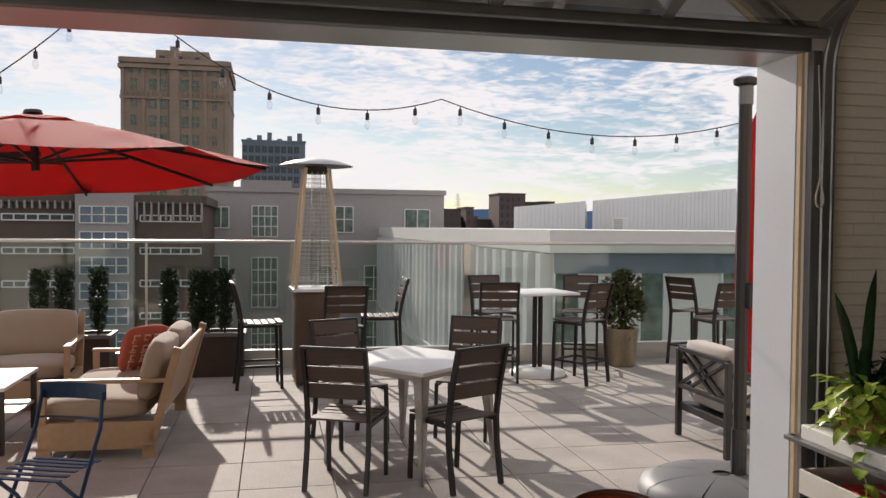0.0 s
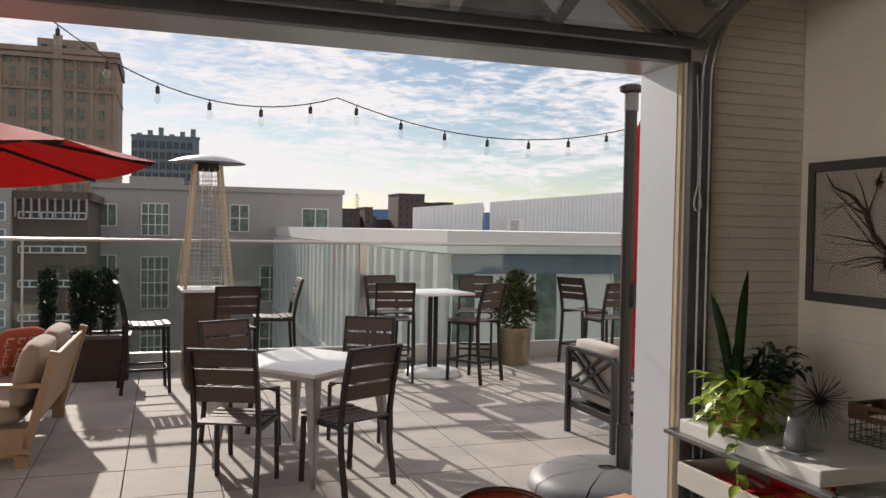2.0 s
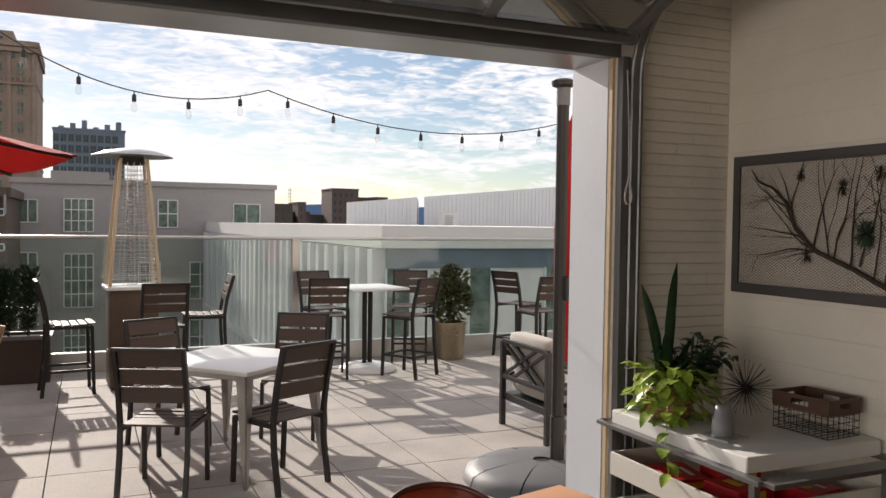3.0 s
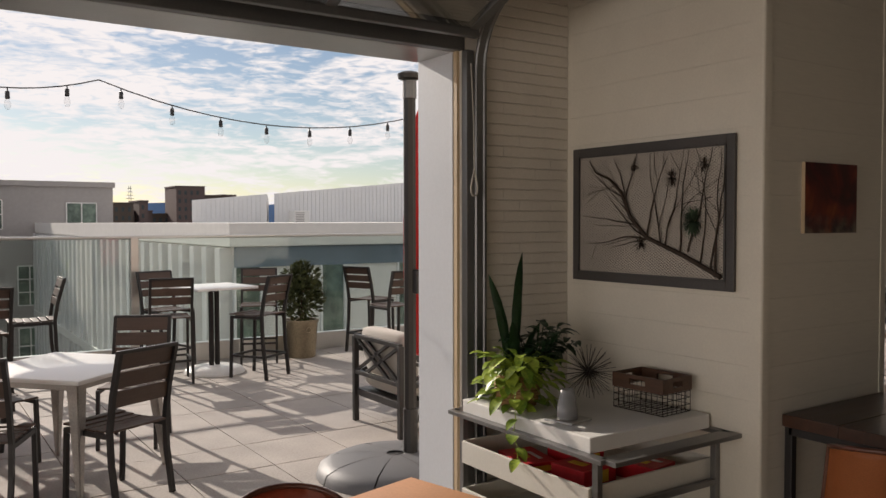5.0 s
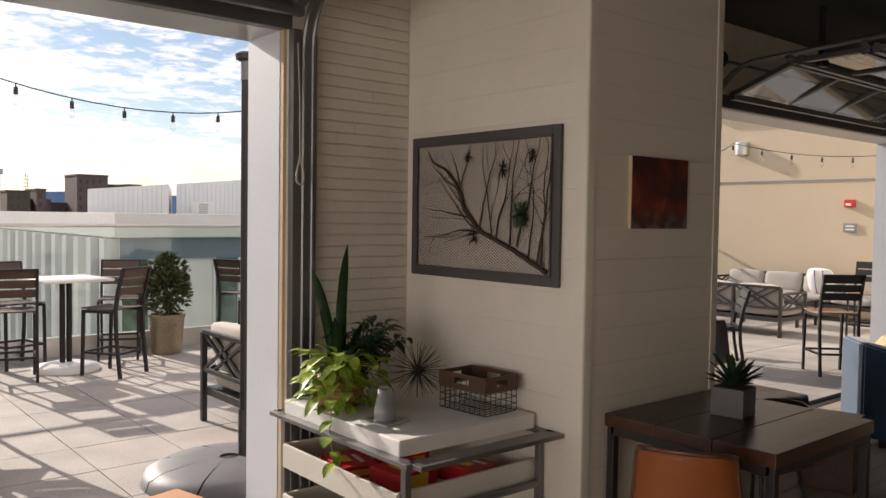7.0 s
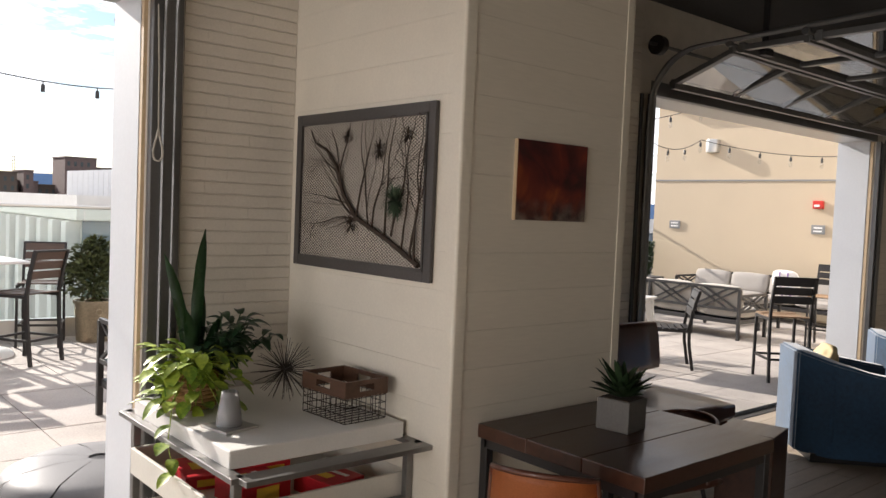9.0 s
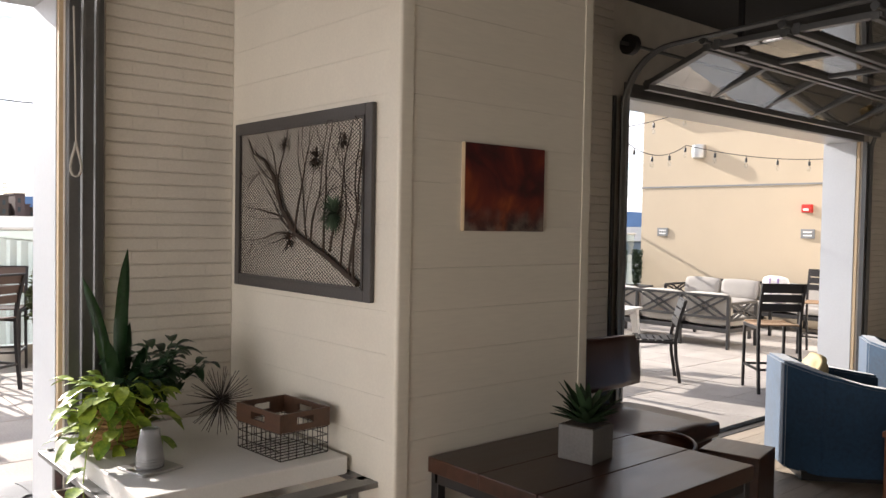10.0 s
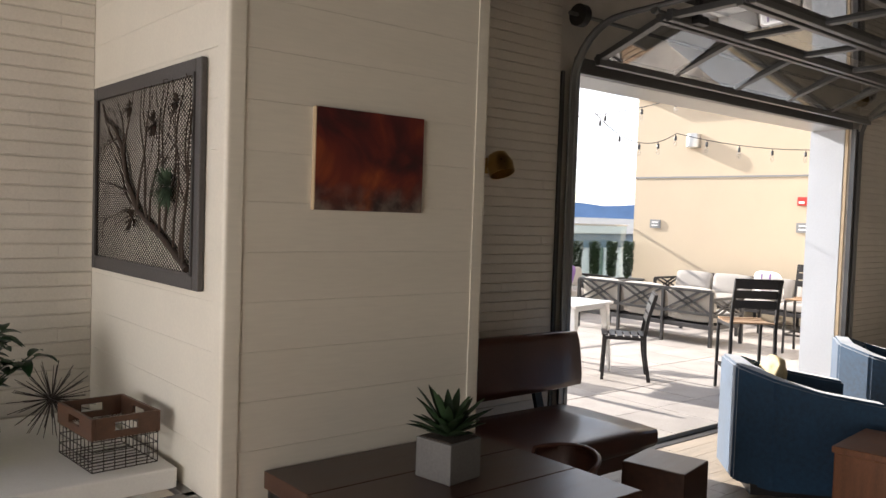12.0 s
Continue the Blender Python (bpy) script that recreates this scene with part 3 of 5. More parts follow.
part("belt_course", box(-20.7 + 13.35, -6.0 + 13.35, -0.3, 16.1, 25.5, 25.9), M_hotel, hotel)
for x in (-20.3, -17.6, -15.6, -13.9, -12.9, -11.3, -9.3, -6.4):
    part("pier", box(x - 0.22 + 13.35, x + 0.22 + 13.35, -0.25, 0.0, 20, 40.4), M_hotel, hotel)
for k in range(22):
    part("baluster", box(-20.6 + 0.66 * k + 13.35, -20.35 + 0.66 * k + 13.35, -0.4, -0.1, 36.6, 37.2), M_hotel, hotel)
part("penthouse", box(-16.1 + 13.35, -8.9 + 13.35, 1, 12, 41.1, 43.3), M_hotel, hotel)
part("pier", box(-14.0 + 13.35, -12.9 + 13.35, -0.35, 0.0, 20, 43.6), M_hotel, hotel)
for k in range(3):
    part("window", box(-15.6 + 2.4 * k + 13.35, -14.9 + 2.4 * k + 13.35, 0.9, 1.1, 41.5, 42.5), M_winglass, hotel)
wins = [(-8 + 1.9 * i, 24.5 - 3 * r, 1.5, 2.1, 2, 1) for i in range(9) for r in range(7)]
gt = building("apartment_tower", -8.8, 9.8, 250, 270, 26.8, M_tower, "distant blue-grey apartment tower with stacked balconies", wins, M_winglass, 0.5)
for k in range(6):
    part("roof_unit", box(-8 + 3 * k, -6.6 + 3 * k, 2, 6, 44.0, 45 + 0.9 * (k % 3)), M_tower, gt)
wins = [(-3.55, 2.25, 1.1, 1.5, 2, 1), (-0.5, 2.0, 1.8, 2.2, 4, 3), (10.65, 2.3, 1.9, 1.4, 2, 1), (-0.5, -2.4, 1.8, 3.6, 4, 4), (-0.5, -6.5, 1.8, 2.4, 4, 3), (-3.55, -1.5, 1.1, 2.0, 2, 2), (5.2, 2.2, 1.3, 1.9, 2, 2), (7.4, -2.5, 1.4, 2.6, 2, 3), (4.0, -2.5, 1.4, 2.6, 2, 3), (7.4, -6.5, 1.4, 2.4, 2, 2), (4.0, -6.5, 1.4, 2.4, 2, 2), (10.4, -2.5, 1.4, 2.6, 2, 2)]
gb = building("office_block", -4.5, 12.7, 60, 84, 4.1, M_greyb, "grey panelled office block with square windows", wins, M_greenglass, 0.35, M_wing)
part("stair_tower", box(-2.2 - 4.1, 1.4 - 4.1, -0.12, 5, 21.1, 21.95), M_greyb, gb)
wins = [(-13.0 + 0.0, 2.05 - 1.9 * r, 3.8, 0.35, 6, 1) for r in range(6)] + [(-5.8, 2.05 - 1.9 * r, 3.4, 0.35, 6, 1) for r in range(6)]
bb = building("brown_office", -40, -4.0, 50, 66, 2.9, M_brownb, "brown office building with ribbon windows", wins, M_winglass, 0.5, M_wing)
part("stair_bay", box(-10.9 + 22, -7.8 + 22, -0.7, 1, 0, 20.5), M_greyb, bb)
for r in range(7):
    zr = 18.75 - 1.45 * r
    w = part("window", box(-10.65 + 22, -8.05 + 22, -0.74, -0.68, zr, zr + 0.95), M_tower, bb)
    for k in range(5):
        part("window_bar", box(-10.65 + 22 + 0.65 * k - 0.04, -10.65 + 22 + 0.65 * k + 0.04, -0.78, -0.7, zr, zr + 0.95), M_wing, w)
    for q in (0.0, 0.475, 0.95):
        part("window_bar", box(-10.65 + 22, -8.05 + 22, -0.78, -0.7, zr + q - 0.03, zr + q + 0.03), M_wing, w)
for k in range(28):
    tall = -14.9 + 0.4 * k > -7.8
    part("fin", box(-14.9 + 22 + 0.4 * k, -14.8 + 22 + 0.4 * k, -0.3, 0, 18.95 if tall else 19.55, 20.0), M_greyb, bb)

# white wing across the lane, with upright fins along its side
wg = thing("white_wing", pose(7.75, 22, G0), "long white panelled wing with upright fins", "building")
part("wall", box(0.25, 46, 0.2, 43, 0, 18.0), M_wing, wg)
part("roof", box(0, 46, 0, 43.2, 18.0, 18.65), M_wing, wg)
# shade beneath the roof edge, built as a blue-grey strip on the wall
part("shade_band", box(0.2, 46, 0.14, 0.2, 17.40, 17.98), M_tower, wg)
for k in range(36):
    part("fin", box(-0.12, 0.25, 0.5 + 1.2 * k, 0.92 + 1.2 * k, 12.9, 17.95), M_metalw, wg)
    if k % 2 == 0:
        part("window", box(0.2, 0.26, 0.95 + 1.2 * k, 1.65 + 1.2 * k, 13.3, 17.6), M_winglass, wg)
for r in range(3):
    part("ledge", box(-0.16, 0.25, 0.3, 43, 12.5 - 4.6 * r, 12.9 - 4.6 * r), M_wing, wg)
for k in range(36):
    part("fin", box(-0.12, 0.25, 0.5 + 1.2 * k, 0.92 + 1.2 * k, 8.4, 12.5), M_metalw, wg)
for k in range(9):
    xa = 0.15 + 2.65 * k
    w = part("window", add_box(add_box(B(), (xa + 0.03, 0.15, 16.4), (0.06, 0.14, 2.0)), (xa + 0.8, 0.15, 16.4), (0.06, 0.14, 2.0)), M_metalw, wg)
    part("pane", box(xa + 0.06, xa + 0.77, 0.15, 0.2, 15.4, 17.4), M_greenglass, w)
wh = thing("rooftop_hall", pose(0, 60, 1.0), "low white metal-clad hall on a roof", "building")
for x0, x1, za, zb in ((18.2, 24.0, 2.3, 2.85), (24.6, 37.0, 2.9, 4.1)):
    bm = box(x0, x1, 0, 14, -18, 1)
    for v in bm.verts:
        if v.co.z > 0:
            v.co.z = za if v.co.x < (x0 + x1) / 2 else zb
    for v in bm.verts:
        if v.co.y > 7:
            v.co.x *= 1.24
    wl = part("wall", bm, M_metalw, wh)
    for k in range(int((x1 - x0) / 0.35)):
        part("rib", box(x0 + 0.35 * k, x0 + 0.35 * k + 0.06, -0.05, 0, -0.5, za + (zb - za) * k * 0.35 / (x1 - x0) - 0.1), M_metalw, wl)
ac = thing("air_conditioner", pose(25.8, 58, 1.5), "pale rooftop air conditioning unit", "air conditioner")
part("case", box(-0.65, 0.65, -0.5, 0.5, -18, 1.05, 0.03), M_wing, ac)
for k in range(6):
    part("louvre", box(-0.5, 0.2, -0.53, -0.5, 0.2 + 0.13 * k, 0.26 + 0.13 * k), M_greyb, ac)
for k, (x0, x1, z1) in enumerate(((85, 95.5, 14.5), (95.5, 104.7, 11.5), (106, 111.6, 12), (63, 70, 8.2), (70, 78, 5.5), (79, 90, 4.5), (72, 75, 9))):
    wins = [(x0 + 1.2 + 2.2 * i, z1 - 2 - 3 * r, 1.0, 1.6, 1, 1) for i in range(int((x1 - x0) / 2.2)) for r in range(4)]
    building("brick_building", x0, x1, 300 + 6 * (k % 3), 315 + 6 * (k % 3), z1, M_rbrick if k % 2 == 0 else M_brownb, "distant dark brick downtown building", wins, M_winglass, 0.5)
ms = thing("radio_mast", pose(70, 305, 8.2), "thin lattice radio mast on a roof", "mast")
for sx in (-0.5, 0.5):
    part("leg", add_bar(B(), (sx, 0, -20), (sx * 0.6, 0, 6.5), 0.14), M_brownb, ms)
for k in range(4):
    part("arm", add_bar(B(), (-1.4 + 0.2 * k, 0, 2 + 1.2 * k), (1.4 - 0.2 * k, 0, 2 + 1.2 * k), 0.14), M_brownb, ms)
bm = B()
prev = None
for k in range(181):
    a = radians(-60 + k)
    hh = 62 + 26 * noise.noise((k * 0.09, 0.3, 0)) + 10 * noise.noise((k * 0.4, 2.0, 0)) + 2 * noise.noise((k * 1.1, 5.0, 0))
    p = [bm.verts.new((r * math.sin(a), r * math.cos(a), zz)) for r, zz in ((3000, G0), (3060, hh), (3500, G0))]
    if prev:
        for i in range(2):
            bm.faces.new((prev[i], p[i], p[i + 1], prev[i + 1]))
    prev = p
solid("backdrop_hills", bm, M_hill, "mountain ridge on the horizon, coloured blue for distance haze", "mountains", kind="structure")

# ---- terrace furniture ----
def slat_chair(name, seat, top, label, group, m, back=M_slat, seatm=None, frame=M_char, foot=False):
    """A metal-framed chair or stool with slatted back and seat; it faces +y."""
    c = thing(name, m, label, "stool" if foot else "chair", group)
    w, d = 0.44, 0.44
    for s in (-1, 1):
        x = s * (w / 2 - 0.014)
        part("leg", add_bar(B(), (x, 0.21, 0), (x, 0.19, seat - 0.01), 0.026, 0.032, 0.003), frame, c)
        bm = B()
        add_strip(bm, [(x, -0.25, 0), (x, -0.205, seat * 0.6), (x, -0.195, seat), (x, -0.225, seat + (top - seat) * 0.45), (x, -0.29, top)], (1, 0, 0), 0.026, 0.034)
        part("back_leg", bm, frame, c)
        part("side_rail", add_bar(B(), (x, -0.2, seat - 0.022), (x, 0.2, seat - 0.022), 0.024, 0.03, 0.002), frame, c)
        if foot:
            part("stretcher", add_bar(B(), (x, -0.225, 0.24), (x, 0.205, 0.24), 0.02, 0.024, 0.002), frame, c)
    if foot:
        for y in (0.2, -0.22):
            part("stretcher", add_bar(B(), (-w / 2, y, 0.24), (w / 2, y, 0.24), 0.02, 0.024, 0.002), frame, c)
    n = 3
    h = (top - seat - 0.14) / n
    for k in range(n):
        z0 = seat + 0.14 + k * h
        f = lambda z: -0.225 - 0.065 * max(0, (z - seat - (top - seat) * 0.45)) / ((top - seat) * 0.55)
        za, zb = z0 + 0.008, z0 + h - 0.008
        part("back_slat", add_bar(B(), (0, f(za) + 0.012, za), (0, f(zb) + 0.012, zb), w - 0.05, 0.016, 0.003, (0, 1, 0)), back, c)
    part("top_rail", add_bar(B(), (-w / 2, -0.292, top), (w / 2, -0.292, top), 0.03, 0.022, 0.004), frame, c)
    for k in range(6):
        y = -0.18 + k * 0.075
        dz = 0.012 * ((k - 2.5) / 2.5) ** 2 - 0.004
        part("seat_slat", add_box(B(), (0, y, seat + dz), (w - 0.03, 0.062, 0.014), None, 0.003), seatm or back, c)
    return c


chair = slat_chair("dining_chair", 0.45, 0.93, "brown slatted outdoor dining chair with charcoal frame", "chairs round the table", pose(0.50, 5.38, 0, 0, 0, -24))
for x, y, r in ((1.20, 5.29, 27), (0.62, 6.42, 205), (1.58, 6.48, 152)):
    copy_thing(chair, pose(x, y, 0, 0, 0, r))
stool = slat_chair("bar_stool", 0.68, 1.10, "brown slatted counter stool with charcoal frame", "counter stools", pose(2.47, 8.75, 0, 0, 0, -10), foot=True)
for x, y, r in ((2.66, 9.50, 196), (3.36, 8.52, 33), (3.72, 9.42, 158), (-0.12, 8.78, -84), (0.70, 8.36, 6), (1.23, 9.28, 88), (5.22, 9.35, -70), (5.04, 8.46, 4)):
    copy_thing(stool, pose(x, y, 0, 0, 0, r))


def splay_table(name, c, side, rz, legm, label):
    t = thing(name, pose(c[0], c[1], 0, 0, 0, rz), label, "table")
    part("tabletop", add_box(B(), (0, 0, 0.735), (side, side, 0.03), None, 0.008), M_top, t, "glossy white square top", smooth=40)
    part("apron", add_box(B(), (0, 0, 0.70), (side - 0.12, side - 0.12, 0.05), None, 0.004), legm, t)
    for sx in (-1, 1):
        for sy in (-1, 1):
            a = side / 2 - 0.075
            b = side / 2 - 0.015
            bm = B()
            pts = [(sx * b, sy * b, 0), (sx * (a + 0.045), sy * (a + 0.045), 0.2), (sx * a, sy * a, 0.72)]
            bmw = (0.03, 0.045, 0.085)
            rings = []
            for p, w in zip(pts, bmw):
                rings.append([bm.verts.new((p[0] + u * w / 2, p[1] + v * w / 2, p[2])) for u, v in ((-1, -1), (1, -1), (1, 1), (-1, 1))])
            for p, q in zip(rings, rings[1:]):
                for k in range(4):
                    bm.faces.new((p[k], p[(k + 1) % 4], q[(k + 1) % 4], q[k]))
            bm.faces.new(rings[0])
            bm.faces.new(rings[-1])
            bmesh.ops.bevel(bm, geom=bm.edges[:], offset=0.006, segments=2, affect="EDGES")
            part("leg", bm, legm, t, smooth=40)
    return t


splay_table("dining_table", (1.00, 5.80), 0.90, 42, M_steel, "square white-topped cafe table on steel legs")
bt = thing("bar_table", pose(3.03, 9.0, 0, 0, 0, 8), "tall white-topped bar table on a round base", "table")
part("tabletop", add_box(B(), (0, 0, 0.955), (0.72, 0.72, 0.03), None, 0.008), M_top, bt, "white square top", smooth=40)
for x in (-0.035, 0.035):
    part("column", add_rod(B(), (x, 0, 0.06), (x, 0, 0.945), 0.028, n=16), M_char, bt, smooth=40)
part("base", add_lathe(B(), [(0.02, 0.085), (0.2, 0.08), (0.30, 0.055), (0.33, 0.02), (0.33, 0.0), (0.02, 0.0)], n=40), M_top, bt, "round white weighted base", smooth=50)

ht = thing("patio_heater", pose(0.47, 8.92, 0, 0, 0, 4), "pyramid patio heater with a glass tube flame", "patio heater")
part("cabinet", box(-0.23, 0.23, -0.23, 0.23, 0.02, 1.0, 0.012), M_bronze, ht, "bronze steel gas cabinet", smooth=40)
part("shelf_top", box(-0.27, 0.27, -0.27, 0.27, 1.0, 1.035, 0.008), M_top, ht)
for r in range(5):
    part("vent_slot", box(-0.16, 0.16, -0.236, -0.229, 0.10 + 0.04 * r, 0.115 + 0.04 * r), M_black, ht)
for sx in (-1, 1):
    for sy in (-1, 1):
        part("post", add_bar(B(), (sx * 0.235, sy * 0.235, 1.03), (sx * 0.125, sy * 0.125, 2.32), 0.032, 0.032, 0.004), M_heatwood, ht)
for sx, sy in ((0, -1), (1, 0), (-1, 0), (0, 1)):
    bm = B()
    for k in range(26):
        z = 1.08 + k * 0.045
        w = 0.225 - 0.105 * (z - 1.03) / 1.29
        a, b = ((-w, sy * w), (w, sy * w)) if sy else ((sx * w, -w), (sx * w, w))
        add_rod(bm, (*a, z), (*b, z), 0.0032, n=5)
    for k in (-1, 0, 1):
        p0 = (k * 0.11, sy * 0.22, 1.05) if sy else (sx * 0.22, k * 0.11, 1.05)
        p1 = (k * 0.06, sy * 0.125, 2.28) if sy else (sx * 0.125, k * 0.06, 2.28)
        add_rod(bm, p0, p1, 0.003, n=5)
    part("grille", bm, M_alu, ht)
part("flame_tube", add_lathe(B(), [(0.055, 1.04), (0.055, 2.26), (0.05, 2.26), (0.05, 1.04)], n=20), M_bulb, ht, smooth=50)
part("burner", add_lathe(B(), [(0.10, 2.26), (0.12, 2.28), (0.12, 2.36), (0.05, 2.37)], n=20), M_char, ht, smooth=50)
part("hood", add_lathe(B(), [(0.395, 2.345), (0.39, 2.352), (0.25, 2.40), (0.08, 2.43), (0.01, 2.432), (0.01, 2.425), (0.24, 2.39), (0.38, 2.343)], n=40), M_alu, ht, "round brushed aluminium hood", smooth=50)


def canopy_panel(bm, r0, r1, z0, z1, a, b, sag):
    rows = []
    for i in range(7):
        f = i / 6
        row = []
        for j in range(7):
            g = j / 6
            ang = a + (b - a) * g
            edge = math.cos((b - a) / 2) / math.cos(ang - (a + b) / 2)
            r = (r0 + (r1 - r0) * f) * edge
            z = z0 + (z1 - z0) * f ** 1.15 - sag * math.sin(math.pi * g) * f
            row.append(bm.verts.new((r * math.cos(ang), r * math.sin(ang), z)))
        rows.append(row)
    for p, q in zip(rows, rows[1:]):
        for k in range(6):
            bm.faces.new((p[k], p[k + 1], q[k + 1], q[k]))


um = thing("cantilever_umbrella", pose(-1.70, 6.6, 0), "open red cantilever patio umbrella", "umbrella")
tiltm = pose(-0.05, 0, 2.49, -2.7, -3.2, 0)
for k in range(8):
    bm = B()
    a, b = k * math.tau / 8, (k + 1) * math.tau / 8
    canopy_panel(bm, 0.28, 1.72, -0.05, -0.42, a, b, 0.03)
    bmesh.ops.solidify(bm, geom=bm.faces[:], thickness=0.004)
    bm.transform(tiltm)
    part("canopy_panel", bm, M_red, um, smooth=60)
    bm = B()
    canopy_panel(bm, 0.02, 0.42, 0.02, -0.055, a, b, 0.012)
    bmesh.ops.solidify(bm, geom=bm.faces[:], thickness=0.004)
    bm.transform(tiltm)
    part("vent_panel", bm, M_red, um, smooth=60)
    bm = B()
    add_bar(bm, (0.05 * math.cos(a), 0.05 * math.sin(a), -0.06), (1.68 * math.cos(a), 1.68 * math.sin(a), -0.437), 0.016, 0.026)
    add_bar(bm, (0.06 * math.cos(a), 0.06 * math.sin(a), -0.33), (0.8 * math.cos(a), 0.8 * math.sin(a), -0.25), 0.014, 0.02)
    bm.transform(tiltm)
    part("rib", bm, M_black, um)
bm = add_rod(B(), (0, 0, -0.40), (0, 0, 0.02), 0.03, n=12)
add_lathe(bm, [(0.02, 0.02), (0.07, 0.03), (0.06, 0.055), (0.02, 0.06)], n=16)
bm.transform(tiltm)
part("hub", bm, M_black, um, smooth=50)
part("arm", add_bar(B(), (-2.3, 0, 2.05), (0, 0, 2.22), 0.06, 0.045, 0.006), M_black, um)
part("pole", add_bar(B(), (-2.3, 0, 0.1), (-2.3, 0, 2.7), 0.08, 0.06, 0.008), M_black, um)
part("base", box(-2.75, -1.85, -0.45, 0.45, 0, 0.1, 0.02), M_cover, um)

uc = thing("closed_umbrella", pose(2.955, 4.70, 0), "closed red cantilever umbrella on a dark pole", "umbrella")
part("pole", add_rod(B(), (0, 0, 0.12), (0, 0, 2.55), 0.042, n=8), M_char, uc)
part("pole_head", add_rod(B(), (0.002, 0, 2.5), (0.002, 0, 2.62), 0.046, n=12), M_cover, uc)
part("cap", add_lathe(B(), [(0.03, 2.61), (0.075, 2.63), (0.08, 2.66), (0.05, 2.675), (0.01, 2.676)], n=20), M_char, uc, smooth=40)
part("collar", add_rod(B(), (0, 0, 0.1), (0, 0, 0.42), 0.05, n=12), M_black, uc)
part("crank_box", add_box(B(), (0.03, -0.05, 1.28), (0.07, 0.09, 0.16), None, 0.012), M_black, uc)
bm = B()
n = 26
rings = []
for z, r in ((0.75, 0.05), (0.95, 0.10), (1.3, 0.115), (1.7, 0.115), (2.1, 0.09), (2.4, 0.05), (2.5, 0.02)):
    rings.append([bm.verts.new((0.20 + r * (1 + 0.28 * (k % 2)) * math.cos(k * math.tau / n), 0.13 + r * (1 + 0.28 * (k % 2)) * math.sin(k * math.tau / n), z)) for k in range(n)])
for p, q in zip(rings, rings[1:]):
    for k in range(n):
        bm.faces.new((p[k], p[(k + 1) % n], q[(k + 1) % n], q[k]))
bm.faces.new(rings[0])
bm.faces.new(rings[-1])
part("folded_canopy", bm, M_red, uc, "folded red canvas canopy", smooth=70)
part("strap", add_tube(B(), [(0.20 + 0.125 * math.cos(a), 0.13 + 0.125 * math.sin(a), 1.30) for a in [k * math.tau / 20 for k in range(21)]], 0.014, 6), M_black, uc)
ub = thing("umbrella_base", pose(2.85, 4.72, 0), "low domed grey umbrella base with radial seams", "umbrella base")
for k in range(8):
    bm = B()
    a, b = k * math.tau / 8 + 0.012, (k + 1) * math.tau / 8 - 0.012
    rows = []
    for r, z in ((0.06, 0.13), (0.25, 0.125), (0.42, 0.10), (0.51, 0.06), (0.53, 0.0)):
        rows.append([bm.verts.new((r * math.cos(a + (b - a) * j / 6), r * math.sin(a + (b - a) * j / 6), z)) for j in range(7)])
    for p, q in zip(rows, rows[1:]):
        for j in range(6):
            bm.faces.new((p[j], p[j + 1], q[j + 1], q[j]))
    part("segment", bm, M_cover, ub, smooth=60)
part("core", add_lathe(B(), [(0.5, 0.0), (0.49, 0.05), (0.40, 0.092), (0.2, 0.118), (0.01, 0.122)], n=32), M_black, ub, smooth=60)


def xpanel(bm, a, b, z0, z1):
    """A crossed lattice between two uprights."""
    a, b = Vector(a), Vector(b)
    for z in (z0, z1):
        add_bar(bm, (a.x, a.y, z), (b.x, b.y, z), 0.035, 0.035, 0.003)
    m = (a + b) / 2
    q = 0.22
    L = a.lerp(b, q)
    R = a.lerp(b, 1 - q)
    zm = (z0 + z1) / 2
    for p0, p1 in (((a.x, a.y, z0), (R.x, R.y, z1)), ((L.x, L.y, z1), (b.x, b.y, z0)), ((b.x, b.y, z1), (L.x, L.y, z0)), ((R.x, R.y, z0), (a.x, a.y, z1))):
        add_bar(bm, p0, p1, 0.022, 0.024)


def lattice_sofa(m, seats, label, cushion=M_cream, category="sofa"):
    """A black-framed outdoor seat with crossed lattice back and sides; it faces +y."""
    s = thing("lattice_sofa" if seats > 1 else "lattice_armchair", m, label, category)
    w = 0.74 * seats
    for x in (-w / 2, w / 2):
        for y in (-0.38, 0.36):
            part("leg", add_bar(B(), (x, y, 0), (x, y, 0.72 if y < 0 else 0.62), 0.045, 0.045, 0.005), M_black, s)
        bm = B()
        xpanel(bm, (x, -0.38, 0), (x, 0.36, 0), 0.40, 0.62)
        part("side_panel", bm, M_black, s)
    for k in range(seats):
        bm = B()
        xa = -w / 2 + 0.74 * k
        xpanel(bm, (xa, -0.38, 0), (xa + 0.74, -0.38, 0), 0.42, 0.72)
        part("back_panel", bm, M_black, s)
        if k:
            part("leg", add_bar(B(), (xa, -0.38, 0), (xa, -0.38, 0.72), 0.04, 0.04, 0.004), M_black, s)
        part("seat_cushion", add_cushion(B(), (xa + 0.37, 0.02, 0.36), (0.70, 0.70, 0.15)), cushion, s, smooth=80)
        part("back_cushion", add_cushion(B(), (xa + 0.37, -0.27, 0.60 if seats == 1 else 0.575), (0.70, 0.15, 0.42 if seats == 1 else 0.36), pose(0, 0, 0, 10, 0, 0)), cushion, s, smooth=80)
    part("seat_frame", box(-w / 2, w / 2, -0.38, 0.37, 0.22, 0.28, 0.004), M_black, s)
    return s


